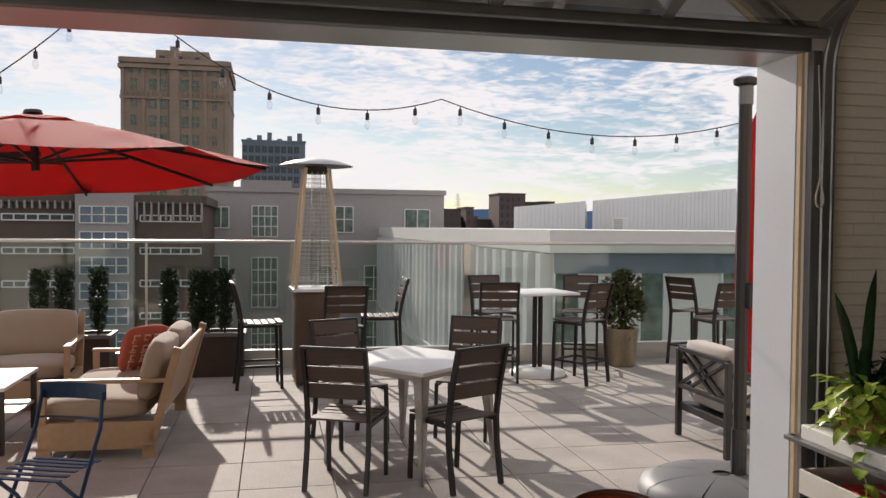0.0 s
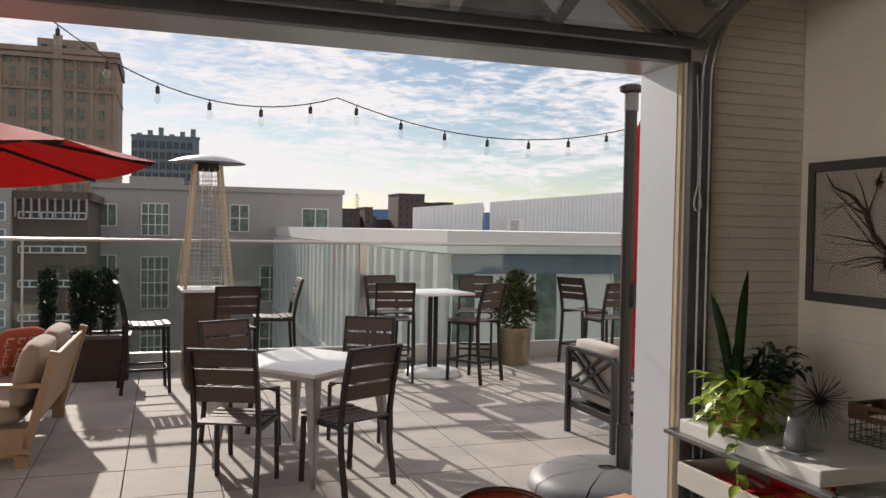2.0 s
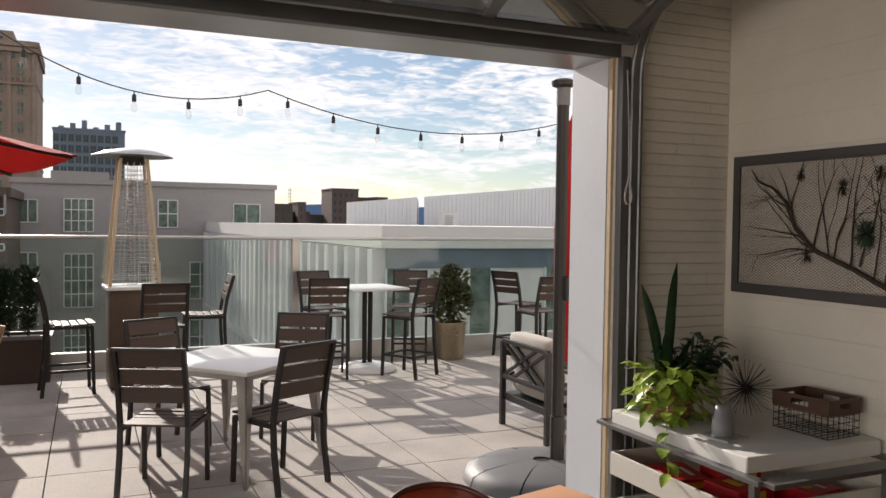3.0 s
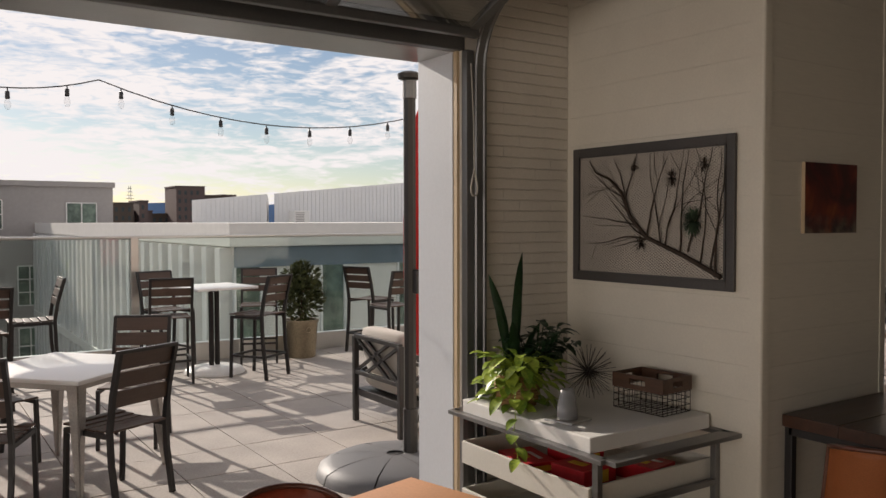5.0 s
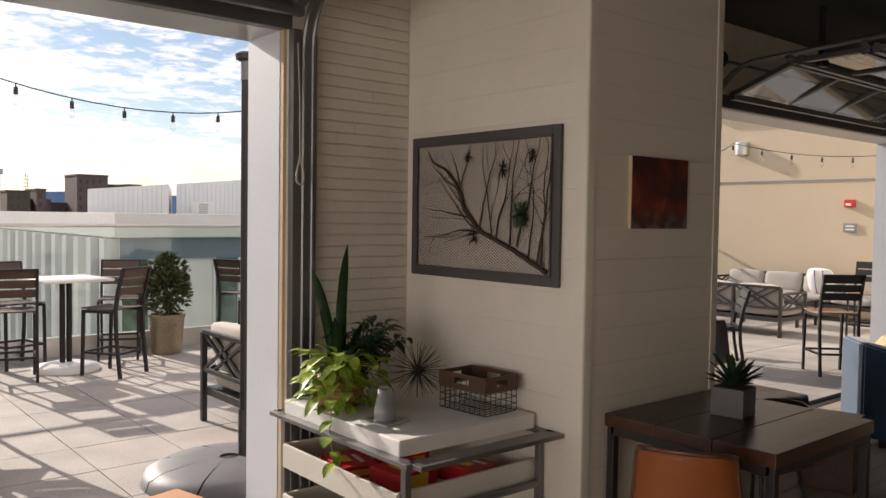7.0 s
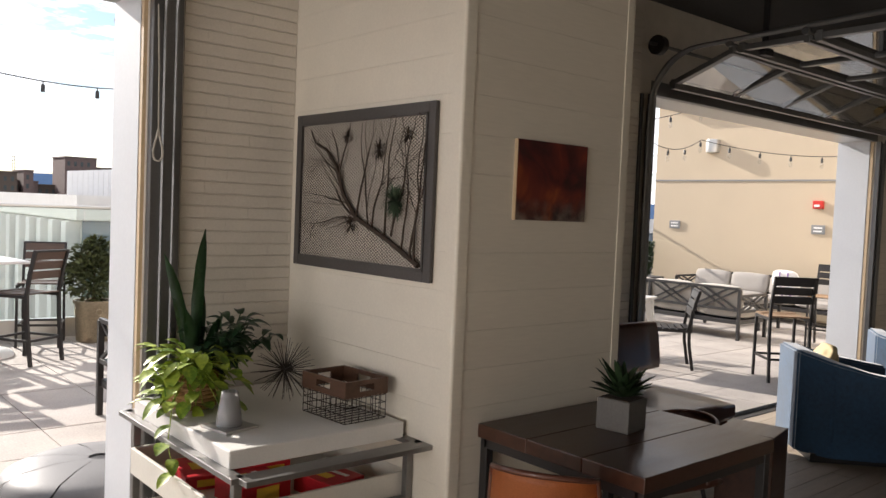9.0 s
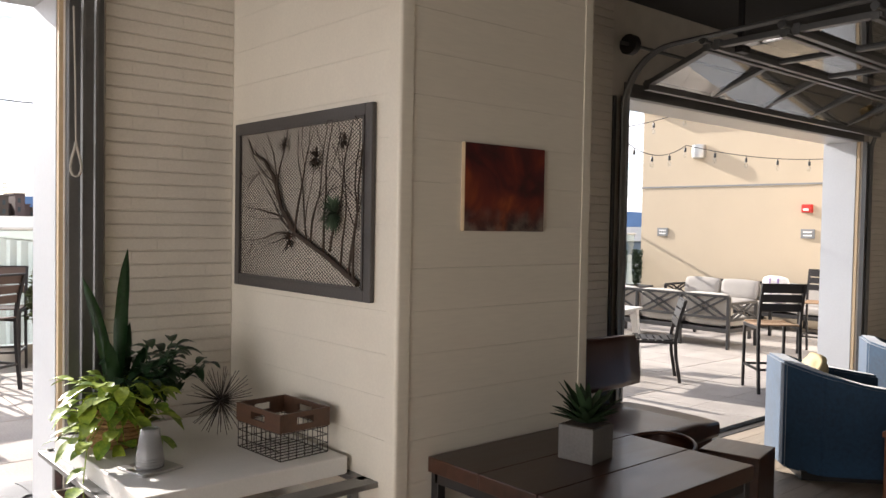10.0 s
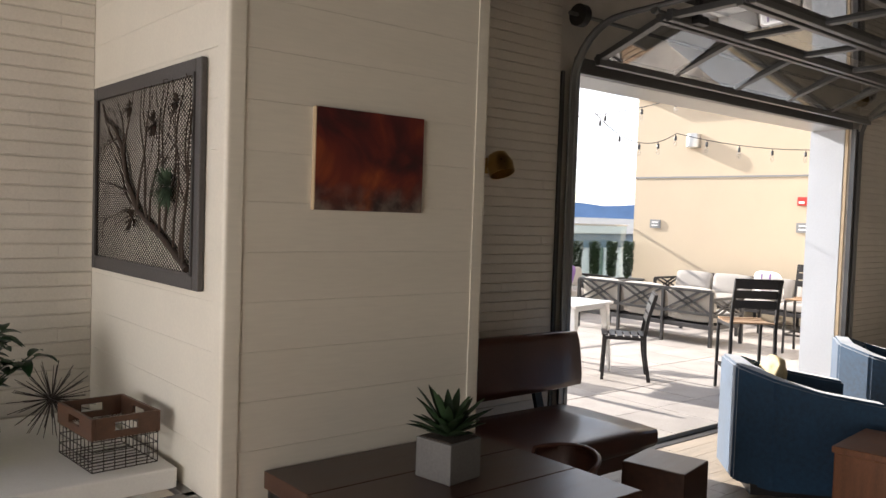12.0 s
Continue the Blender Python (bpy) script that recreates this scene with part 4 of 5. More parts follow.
lattice_sofa(pose(3.68, 5.77, 0, 0, 0, -90), 1, "black lattice-back armchair with cream cushions", M_cream, "armchair")
lattice_sofa(pose(12.15, 6.85, 0, 0, 0, -90), 3, "black lattice-back sofa with pale cushions")
lattice_sofa(pose(14.75, 7.0, 0, 0, 0, 90), 4, "long black lattice sofa against the stucco wall", M_grey)
lattice_sofa(pose(12.9, 9.25, 0, 0, 0, 180), 2, "black lattice sofa beside the glass railing")
ct = thing("coffee_table", pose(13.4, 6.6, 0), "low dark slatted coffee table", "table")
part("tabletop", box(-0.35, 0.35, -0.5, 0.5, 0.38, 0.42, 0.005), M_char, ct)
for sx in (-0.31, 0.31):
    for sy in (-0.46, 0.46):
        part("leg", add_bar(B(), (sx, sy, 0), (sx, sy, 0.38), 0.04, 0.04), M_black, ct)


def pillow(name, m, size, material, label, stripes=None):
    p = thing(name, m, label, "pillow")
    part("cover", add_cushion(B(), (0, 0, 0), (size, 0.15, size), None, 0.42, 10), material, p, smooth=80)
    if stripes:
        for x in (-0.06, 0.06):
            part("stripe", add_cushion(B(), (x * size / 0.4, 0, 0), (0.05, 0.152, size * 0.93), None, 0.42, 8), stripes, p, smooth=80)
    return p


pillow("striped_pillow", pose(14.52, 6.45, 0.66, -18, 0, 90), 0.46, M_whitecloth, "white throw pillow with purple stripes", M_purple)
pillow("purple_pillow", pose(12.7, 9.05, 0.62, 15, 0, 10), 0.42, M_purple, "purple patterned throw pillow on the sofa")
splay_table("white_table", (8.85, 5.72), 0.82, 12, M_top, "square white metal cafe table")
M_teak = mat("weathered_teak", (0.33, 0.21, 0.12), 0.6, 0, 0.25, 4, 60, 0.15, (1, 10, 10), island=0.3)
c2 = slat_chair("terrace_chair", 0.45, 0.87, "dark slatted terrace chair beside the white table", "chairs round the white table", pose(9.17, 5.13, 0, 0, 0, 40), back=M_char)
copy_thing(c2, pose(8.15, 5.95, 0, 0, 0, -80))
slat_chair("teak_chair", 0.45, 0.87, "terrace chair with a weathered teak back", "chairs round the white table", pose(9.4, 6.35, 0, 0, 0, 140), back=M_teak)
s2 = slat_chair("teak_stool", 0.68, 1.10, "counter stool with dark back and teak seat", "terrace stools", pose(9.64, 4.05, 0, 0, 0, -42), back=M_char, seatm=M_teak, foot=True)
copy_thing(s2, pose(12.5, 4.85, 0, 0, 0, 100))


def deep_seat(name, m, w, label, category):
    """A tan-framed lounge seat with sloped back; it faces +y."""
    s = thing(name, m, label, category)
    n = max(1, round(w / 0.75))
    for x in (-w / 2, w / 2):
        bm = B()
        add_box(bm, (x, 0.0, 0.17), (0.05, 0.80, 0.20), None, 0.006)
        add_box(bm, (x, 0.36, 0.05), (0.05, 0.10, 0.10), None, 0.004)
        add_box(bm, (x, -0.36, 0.05), (0.05, 0.10, 0.10), None, 0.004)
        part("side_frame", bm, M_beigewood, s)
        part("back_post", add_bar(B(), (x, -0.38, 0.12), (x, -0.56, 0.80), 0.05, 0.06, 0.005), M_beigewood, s)
        part("arm_post", add_bar(B(), (x, 0.37, 0.25), (x, 0.37, 0.55), 0.05, 0.05, 0.005), M_beigewood, s)
        part("armrest", add_box(B(), (x, -0.04, 0.565), (0.07, 0.88, 0.03), None, 0.008), M_beigewood, s)
    part("front_rail", box(-w / 2, w / 2, 0.36, 0.40, 0.10, 0.27, 0.005), M_beigewood, s)
    part("back_board", add_bar(B(), (0, -0.40, 0.25), (0, -0.55, 0.76), w, 0.025, 0.004, (0, 1, 0)), M_beigewood, s)
    for k in range(n):
        xc = -w / 2 + w * (k + 0.5) / n
        part("seat_cushion", add_cushion(B(), (xc, 0.03, 0.35), (w / n - 0.04, 0.74, 0.17)), M_tan, s, smooth=80)
        part("back_cushion", add_cushion(B(), (xc, -0.36, 0.62), (w / n - 0.04, 0.18, 0.46), pose(0, 0, 0, 16, 0, 0)), M_tan, s, smooth=80)
    return s


deep_seat("lounge_sofa", pose(-1.20, 6.99, 0, 0, 0, 88), 1.55, "tan outdoor sofa with thick beige cushions", "sofa")
deep_seat("lounge_armchair", pose(-2.25, 8.32, 0, 0, 0, 184), 0.78, "tan outdoor armchair with beige cushions", "armchair")
pl = pillow("patterned_pillow", pose(-1.08, 7.42, 0.62, 22, 0, 40), 0.44, M_pillow, "rust red throw pillow with a key pattern")
for r in range(4):
    for c in range(4):
        x, zc = -0.135 + 0.09 * c, -0.135 + 0.09 * r
        pts = [(-0.035, -0.03), (0.03, -0.03), (0.03, 0.03), (-0.02, 0.03), (-0.02, -0.01), (0.01, -0.01)]
        for sy in (-1, 1):
            yy = sy * (0.077 - 0.75 * (x * x + zc * zc))
            part("cord", add_tube(B(), [(x + a, yy, zc + b) for a, b in pts], 0.0085, 5), M_pillowline, pl)
lt = thing("lounge_table", pose(-2.28, 6.85, 0), "white-topped low lounge table with dark frame", "table")
part("tabletop", box(-0.38, 0.38, -0.45, 0.45, 0.47, 0.50, 0.006), M_top, lt)
for sx in (-0.35, 0.35):
    for sy in (-0.42, 0.42):
        part("leg", add_bar(B(), (sx, sy, 0), (sx, sy, 0.47), 0.04, 0.04), M_black, lt)
part("lower_shelf", box(-0.36, 0.36, -0.43, 0.43, 0.22, 0.24), M_alu, lt)
fc = thing("folding_chair", pose(-1.12, 4.45, 0, 0, 0, 160), "blue metal folding bistro chair with slatted seat", "chair")
for s in (-1, 1):
    part("leg", add_tube(B(), [(s * 0.19, 0.22, 0), (s * 0.19, 0.0, 0.32), (s * 0.185, -0.18, 0.62), (s * 0.175, -0.22, 0.80)], 0.011, 8), M_blue, fc)
    part("leg", add_tube(B(), [(s * 0.17, -0.24, 0), (s * 0.17, 0.0, 0.30), (s * 0.17, 0.17, 0.44)], 0.011, 8), M_blue, fc)
for k in range(6):
    part("seat_slat", add_box(B(), (0, -0.17 + 0.07 * k, 0.455 - 0.004 * abs(k - 2.5)), (0.38, 0.034, 0.008), None, 0.002), M_blue, fc)
part("back_slat", add_strip(B(), [(-0.19 + 0.038 * k, -0.225 - 0.03 * math.sin(math.pi * k / 10), 0.80) for k in range(11)], (0, 0, 1), 0.085, 0.008), M_blue, fc)
part("back_rail", add_tube(B(), [(-0.18 + 0.036 * k, -0.20 - 0.03 * math.sin(math.pi * k / 10), 0.66) for k in range(11)], 0.006, 6), M_blue, fc)


# ---- plants ----
def leaf_mesh(bm, base, way, up, L, W, fold=0.25, droop=0.3, n=4):
    """One leaf: a folded, drooping blade."""
    way = Vector(way).normalized()
    up = Vector(up)
    side = way.cross(up)
    if side.length < 0.05:
        side = way.cross(Vector((1, 0.2, 0)))
    side.normalize()
    nrm = side.cross(way).normalized()
    rows = []
    for i in range(n + 1):
        f = i / n
        p = Vector(base) + way * (L * f) - nrm * 0 + Vector((0, 0, -droop * L * f * f))
        w = W * math.sin(math.pi * min(0.98, 0.12 + 0.86 * f)) ** 0.8 / 2
        rows.append([bm.verts.new(p - side * w + nrm * fold * w), bm.verts.new(p), bm.verts.new(p + side * w + nrm * fold * w)])
    for p, q in zip(rows, rows[1:]):
        for k in range(2):
            bm.faces.new((p[k], p[k + 1], q[k + 1], q[k]))


def bush(bm, c, rx, rz, n, L, rnd, taper=0.0):
    """Leaves in many small tufts through an uneven body."""
    for k in range(n):
        while True:
            p = Vector((rnd.uniform(-1, 1), rnd.uniform(-1, 1), rnd.uniform(-1, 1)))
            if 0.35 < p.length < 1 + 0.5 * noise.noise(p * 2.2 + Vector(c)):
                break
        s = 1 - taper * (1 - p.z) / 2
        q = Vector((c[0] + p.x * rx * s, c[1] + p.y * rx * s, c[2] + p.z * rz))
        d = (Vector((p.x, p.y, p.z * 0.6 + 0.35)) + Vector([rnd.uniform(-0.6, 0.6) for _ in range(3)])).normalized()
        leaf_mesh(bm, q, d, (rnd.uniform(-1, 1), rnd.uniform(-1, 1), 1), L * rnd.uniform(0.7, 1.3), L * 0.55, 0.2, 0.1, 2)


rnd = random.Random(5)


def box_planter(x, y, w, label):
    p = thing("trough_planter", pose(x, y, 0), label, "planter")
    part("trough", box(-w / 2, w / 2, -0.19, 0.19, 0.0, 0.46, 0.01), M_planter, p)
    bm = B()
    for a, b in (((-w / 2 - 0.02, -0.2), (w / 2 + 0.02, -0.2)), ((-w / 2 - 0.02, 0.2), (w / 2 + 0.02, 0.2)), ((-w / 2, -0.2), (-w / 2, 0.2)), ((w / 2, -0.2), (w / 2, 0.2))):
        add_bar(bm, (*a, 0.475), (*b, 0.475), 0.045, 0.04, 0.004)
    part("rim", bm, M_cover, p)
    part("soil", box(-w / 2 + 0.03, w / 2 - 0.03, -0.17, 0.17, 0.44, 0.465), M_soil, p)


def topiary(x, y, z, h, r):
    t = thing("topiary_shrub", pose(x, y, z), "slender clipped dark green boxwood column", "shrub", "clipped columns in troughs")
    part("trunk", add_rod(B(), (0, 0, 0), (0, 0, h * 0.6), 0.015, 0.008, 8), M_bark, t)
    bm = B()
    bush(bm, (0, 0, h * 0.54), r, h * 0.48, 900, 0.042, rnd, 0.35)
    for k in range(900):
        a, f = rnd.uniform(0, math.tau), rnd.uniform(0.1, 1)
        rr = r * (0.72 + 0.35 * f) * rnd.uniform(0.75, 1.08)
        leaf_mesh(bm, (rr * math.cos(a), rr * math.sin(a), h * f), (math.cos(a), math.sin(a), 0.8), (0, 0, 1), 0.04, 0.024, 0.2, 0.1, 2)
    part("crown", bm, M_cyp, t)
    return t


box_planter(-2.2, 9.55, 0.95, "dark bronze trough planter by the railing")
box_planter(-0.78, 9.55, 0.95, "dark bronze trough planter with a pale rim")
tp = topiary(-2.48, 9.55, 0.46, 0.72, 0.095)
for x, s in ((-2.22, 1.0), (-1.88, 1.03), (-1.13, 1.0), (-0.82, 0.98), (-0.52, 1.0), (-0.70, 0.97)):
    copy_thing(tp, pose(x, 9.55 + 0.04 * math.sin(x * 9), 0.46, 0, 0, x * 97) @ Matrix.Diagonal((1, 1, s, 1)))
box_planter(13.6, 9.66, 3.6, "long dark trough planter along the railing")
for k in range(7):
    copy_thing(tp, pose(12.1 + 0.5 * k, 9.62, 0.46, 0, 0, 50 * k))
pp = thing("potted_shrub", pose(4.27, 9.42, 0), "bushy green shrub in an aged brass pot", "potted plant")
part("pot", add_lathe(B(), [(0.16, 0.0), (0.175, 0.02), (0.20, 0.42), (0.215, 0.44), (0.215, 0.47), (0.19, 0.47), (0.185, 0.40), (0.02, 0.39)], n=32), M_potbrass, pp, "aged brass cylindrical pot", smooth=40)
part("ring", add_tube(B(), [(0.035 * math.cos(a), -0.215, 0.35 + 0.035 * math.sin(a)) for a in [k * math.tau / 14 for k in range(15)]], 0.007, 6), M_potbrass, pp)
part("trunk", add_rod(B(), (0, 0, 0.38), (0.01, 0, 0.9), 0.02, 0.008, 8), M_bark, pp)
M_shrub = mat("shrub_leaf", (0.06, 0.075, 0.024), 0.7, 0, 0.4, 10, 60, 0.1, col2=(0.10, 0.12, 0.04), island=0.6)
bm = B()
bush(bm, (0, 0, 0.73), 0.25, 0.26, 900, 0.075, rnd, -0.1)
for dx, dy, zc, r in ((-0.10, 0.02, 0.98, 0.12), (0.09, -0.03, 0.94, 0.14), (0.02, 0.05, 1.07, 0.10), (-0.16, -0.05, 0.82, 0.11), (0.19, 0.03, 0.80, 0.10)):
    bush(bm, (dx, dy, zc), r, r * 1.1, 170, 0.07, rnd)
part("crown", bm, M_shrub, pp)


# ---- string lights ----
def string_lights(knots, n, label, m=None, sag=0.25):
    """A cable that sags between its fixings, with hanging bulbs."""
    s = thing("string_lights", pose(0, 0, 0), label, "string lights")
    pts = []
    for (a, b, sg) in zip(knots, knots[1:], sag):
        a, b = Vector(a), Vector(b)
        for k in range(17):
            f = k / 16
            p = a.lerp(b, f)
            p.z -= sg * 4 * f * (1 - f)
            if not pts or (p - pts[-1]).length > 1e-4:
                pts.append(p)
    part("cable", add_tube(B(), pts, 0.0065, 5), M_black, s)
    L = [0]
    for p, q in zip(pts, pts[1:]):
        L.append(L[-1] + (q - p).length)
    sock = finish(add_lathe(add_rod(B(), (0, 0, 0), (0, 0, -0.035), 0.006, n=6), [(0.012, -0.03), (0.02, -0.04), (0.021, -0.10), (0.012, -0.105)], n=12), "socket", M_black, 40)
    glob = finish(add_lathe(B(), [(0.012, -0.10), (0.028, -0.135), (0.03, -0.165), (0.02, -0.195), (0.003, -0.205)], n=14), "bulb", M_bulb, 60)
    for k in range(n):
        d = L[-1] * (k + 0.5) / n
        i = max(j for j in range(len(L)) if L[j] <= d)
        i = min(i, len(pts) - 2)
        p = pts[i].lerp(pts[i + 1], (d - L[i]) / (L[i + 1] - L[i]))
        so = new("socket", sock)
        so.parent, so.location = s, p
        bu = new("bulb", glob)
        bu.parent = so
        bu.visible_shadow = False
    return s


string_lights([(-3.8, 8.5, 2.45), (-1.5, 8.5, 4.1)], 7, "black bulb cable rising steeply over the terrace", sag=(0.22,))
string_lights([(-1.55, 8.5, 4.0), (-0.95, 8.5, 3.58), (1.76, 8.5, 3.06), (6.2, 8.5, 3.25)], 16, "black cable of unlit clear bulbs over the terrace", sag=(0.0, 0.36, 0.42))
string_lights([(9.6, 7.6, 2.9), (13.2, 7.5, 3.5), (15.38, 7.3, 3.9)], 7, "bulb string crossing to the stucco wall", sag=(0.12, 0.05))
string_lights([(11.2, 7.4, 3.15), (13.4, 7.5, 3.0), (15.38, 5.6, 2.85)], 10, "bulb string sagging over the sofas", sag=(0.3, 0.12))
fx = thing("wall_light", pose(15.36, 8.47, 3.09), "round grey outdoor wall light", "wall light")
part("housing", add_lathe(B(), [(0.02, -0.14), (0.13, -0.12), (0.14, 0.0), (0.13, 0.12), (0.02, 0.14)], n=20), M_alu, fx, smooth=50)
st = thing("fire_strobe", pose(15.36, 6.38, 2.01), "red fire alarm strobe on the wall", "alarm")
part("housing", add_box(B(), (0, 0, 0), (0.09, 0.17, 0.14), None, 0.012), M_signal, st)
part("lens", add_box(B(), (-0.055, 0, -0.02), (0.03, 0.09, 0.04), None, 0.006), M_top, st)
for y, z in ((6.37, 1.58), (9.24, 1.56)):
    sg = thing("wall_sign", pose(15.385, y, z), "small grey wall plate with raised bars", "sign")
    part("plate", add_box(B(), (0, 0, 0), (0.02, 0.24, 0.16), None, 0.004), M_plate, sg)
    for k in (-1, 1):
        part("bar", add_box(B(), (-0.012, 0, 0.03 * k), (0.006, 0.15, 0.025)), M_top, sg)

# ---- lounge ----
art = thing("branch_art", pose(PX0, 3.13, 1.72), "dark framed wall art of branches on wire mesh", "wall art")
AW, AH = 1.14, 0.78
for y in (-AW / 2 + 0.024, AW / 2 - 0.024):
    part("frame_stile", add_bar(B(), (-0.012, y, -AH / 2), (-0.012, y, AH / 2), 0.048, 0.022, 0.004, (1, 0, 0)), M_framew, art)
for z in (-AH / 2 + 0.024, AH / 2 - 0.024):
    part("frame_rail", add_bar(B(), (-0.012, -AW / 2 + 0.048, z), (-0.012, AW / 2 - 0.048, z), 0.022, 0.048, 0.004, (0, 0, 1)), M_framew, art)
for y in (-AW / 2 + 0.052, AW / 2 - 0.052):
    part("inner_bead", add_bar(B(), (-0.024, y, -AH / 2 + 0.048), (-0.024, y, AH / 2 - 0.048), 0.010, 0.010), M_framew, art)
for z in (-AH / 2 + 0.052, AH / 2 - 0.052):
    part("inner_bead", add_bar(B(), (-0.024, -AW / 2 + 0.048, z), (-0.024, AW / 2 - 0.048, z), 0.010, 0.010), M_framew, art)
part("backing", box(-0.012, -0.004, -AW / 2 + 0.04, AW / 2 - 0.04, -AH / 2 + 0.04, AH / 2 - 0.04), M_backing, art)
vs, fs = [], []
iw, ih = AW / 2 - 0.05, AH / 2 - 0.05


def mesh_wire(p, q, w):
    d = Vector((0, q[0] - p[0], q[1] - p[1])).normalized()
    n = Vector((0, -d.z, d.y)) * w
    k = len(vs)
    for a in (p, q):
        for s in (-1, 1):
            vs.append((-0.02, a[0] + s * n.y, a[1] + s * n.z))
        vs.append((-0.0235, a[0], a[1]))
    fs.extend(((k, k + 2, k + 5, k + 3), (k + 2, k + 1, k + 4, k + 5)))


for sg in (-1, 1):
    c = -(iw + ih)
    while c < iw + ih:
        # lines z = sg * 0.62 * y + c clipped to the frame
        m_ = sg * 0.62
        ys = sorted(((-ih - c) / m_, (ih - c) / m_))
        a, b = max(-iw, ys[0]), min(iw, ys[1])
        if b > a + 0.005:
            mesh_wire((a, m_ * a + c), (b, m_ * b + c), 0.00045)
        c += 0.0155
me = bpy.data.meshes.new("wire_mesh")
me.from_pydata(vs, [], fs)
me.materials.append(M_wire)
wm = new("wire_mesh", me)
wm.parent = art
rb = random.Random(11)


def branch(bm, p, a, L, r, depth):
    """A crooked twig in the plane of the frame that forks as it goes."""
    pts, rad = [], []
    y, z = p
    n = max(4, int(L / 0.05))
    for k in range(n + 1):
        pts.append((-0.032 - 0.006 * math.sin(k), max(-iw, min(iw, y)), max(-ih, min(ih, z))))
        rad.append(max(0.0016, r * (1 - 0.75 * k / n)))
        if k and depth and k % 2 == 0 and rb.random() < 0.4:
            branch(bm, (y, z), a + rb.choice((-1, 1)) * rb.uniform(0.35, 0.9), L * (1 - k / n) * rb.uniform(0.5, 0.9) + 0.06, rad[-1] * 0.55, depth - 1)
        a += rb.uniform(-0.16, 0.16)
        y += math.cos(a) * L / n
        z += math.sin(a) * L / n
    add_tube(bm, pts, rad, 6)


# +y is towards the terrace wall; the stem rises from the lower corner by the room
bm = B()
stem = [(-iw + 0.02, -ih + 0.02), (-0.27, -0.22), (-0.02, -0.13), (0.10, -0.02), (0.17, 0.12), (0.26, 0.20), (0.37, 0.24), (0.42, 0.31)]
add_tube(bm, [(-0.03, y, z) for y, z in stem], [0.013, 0.012, 0.011, 0.010, 0.009, 0.007, 0.005, 0.003], 8)
part("main_branch", bm, M_twig, art, smooth=60)
for y, z, a, L, r in ((-0.30, -0.2, 1.9, 0.55, 0.006), (-0.44, -0.3, 1.62, 0.62, 0.006), (-0.02, -0.13, 1.9, 0.45, 0.006), (0.10, -0.02, 1.45, 0.36, 0.006), (-0.05, -0.14, 0.15, 0.5, 0.005), (0.0, -0.12, 0.4, 0.42, 0.005), (0.17, 0.1, 0.45, 0.3, 0.004), (-0.38, -0.25, 1.75, 0.5, 0.005), (-0.12, -0.17, 1.6, 0.5, 0.005), (0.05, -0.05, 0.7, 0.4, 0.004), (-0.02, -0.14, -0.3, 0.28, 0.004), (-0.47, -0.31, 1.5, 0.6, 0.007), (-0.25, -0.2, 1.75, 0.55, 0.006), (0.14, 0.06, 1.7, 0.3, 0.005), (-0.15, -0.17, 1.85, 0.5, 0.005), (0.06, -0.06, 0.25, 0.4, 0.005), (0.22, 0.16, -0.15, 0.25, 0.003)):
    bm = B()
    branch(bm, (y, z), a, L, r, 1)
    part("twig", bm, M_twig, art, smooth=60)
for y, z, r, n in ((-0.33, -0.04, 0.085, 320), (-0.19, 0.19, 0.06, 70), (-0.40, 0.25, 0.045, 60), (0.02, -0.16, 0.06, 60), (0.07, 0.27, 0.045, 50)):
    bm = B()
    for k in range(n):
        d = Vector((-abs(rb.gauss(0, 0.5)) - 0.1, rb.gauss(0, 1), rb.gauss(0, 1))).normalized()
        leaf_mesh(bm, (-0.035, y, z), d, (0, 0, 1), r * rb.uniform(0.6, 1.2), 0.006, 0.1, 0.1, 2)
    part("air_plant", bm, M_moss if n > 100 else M_twig, art)

pc = thing("copper_painting", pose(4.08, PY, 1.795), "unframed rust and copper abstract painting", "painting")
part("canvas", box(-0.235, 0.235, -0.016, 0.002, -0.178, 0.178, 0.002), M_copperart, pc)
part("edge", box(-0.239, -0.2352, -0.0155, 0.002, -0.178, 0.178), M_edgewood, pc, "pale wooden edge")

cart = thing("serving_cart", pose(0, 0, 0), "pewter metal serving cart with a pale slab top", "cart")
X0, X1, Y0, Y1 = 2.66, 3.50, 2.62, 3.72
bm = B()
for y in (Y0 - 0.05, Y1 + 0.02):
    add_box(bm, ((X0 + X1) / 2 + 0.02, y, 0.625), (X1 - X0 + 0.06, 0.10 if y < 3 else 0.06, 0.022), None, 0.003)
for x in (X0 - 0.01, X1 + 0.01):
    add_box(bm, (x, (Y0 + Y1) / 2, 0.625), (0.06, Y1 - Y0 + 0.08, 0.022), None, 0.003)
part("top_frame", bm, M_cartm, cart)
part("slab", box(X0 + 0.005, X1 - 0.005, Y0 + 0.07, Y1 - 0.04, 0.632, 0.705, 0.006), M_slab, cart, "thick pale stone slab")
for x in (X0 + 0.02, X1):
    for y in (Y0 + 0.04, Y1 - 0.03):
        part("leg", add_bar(B(), (x, y, 0.0), (x, y, 0.62), 0.034, 0.034, 0.003), M_cartm, cart)
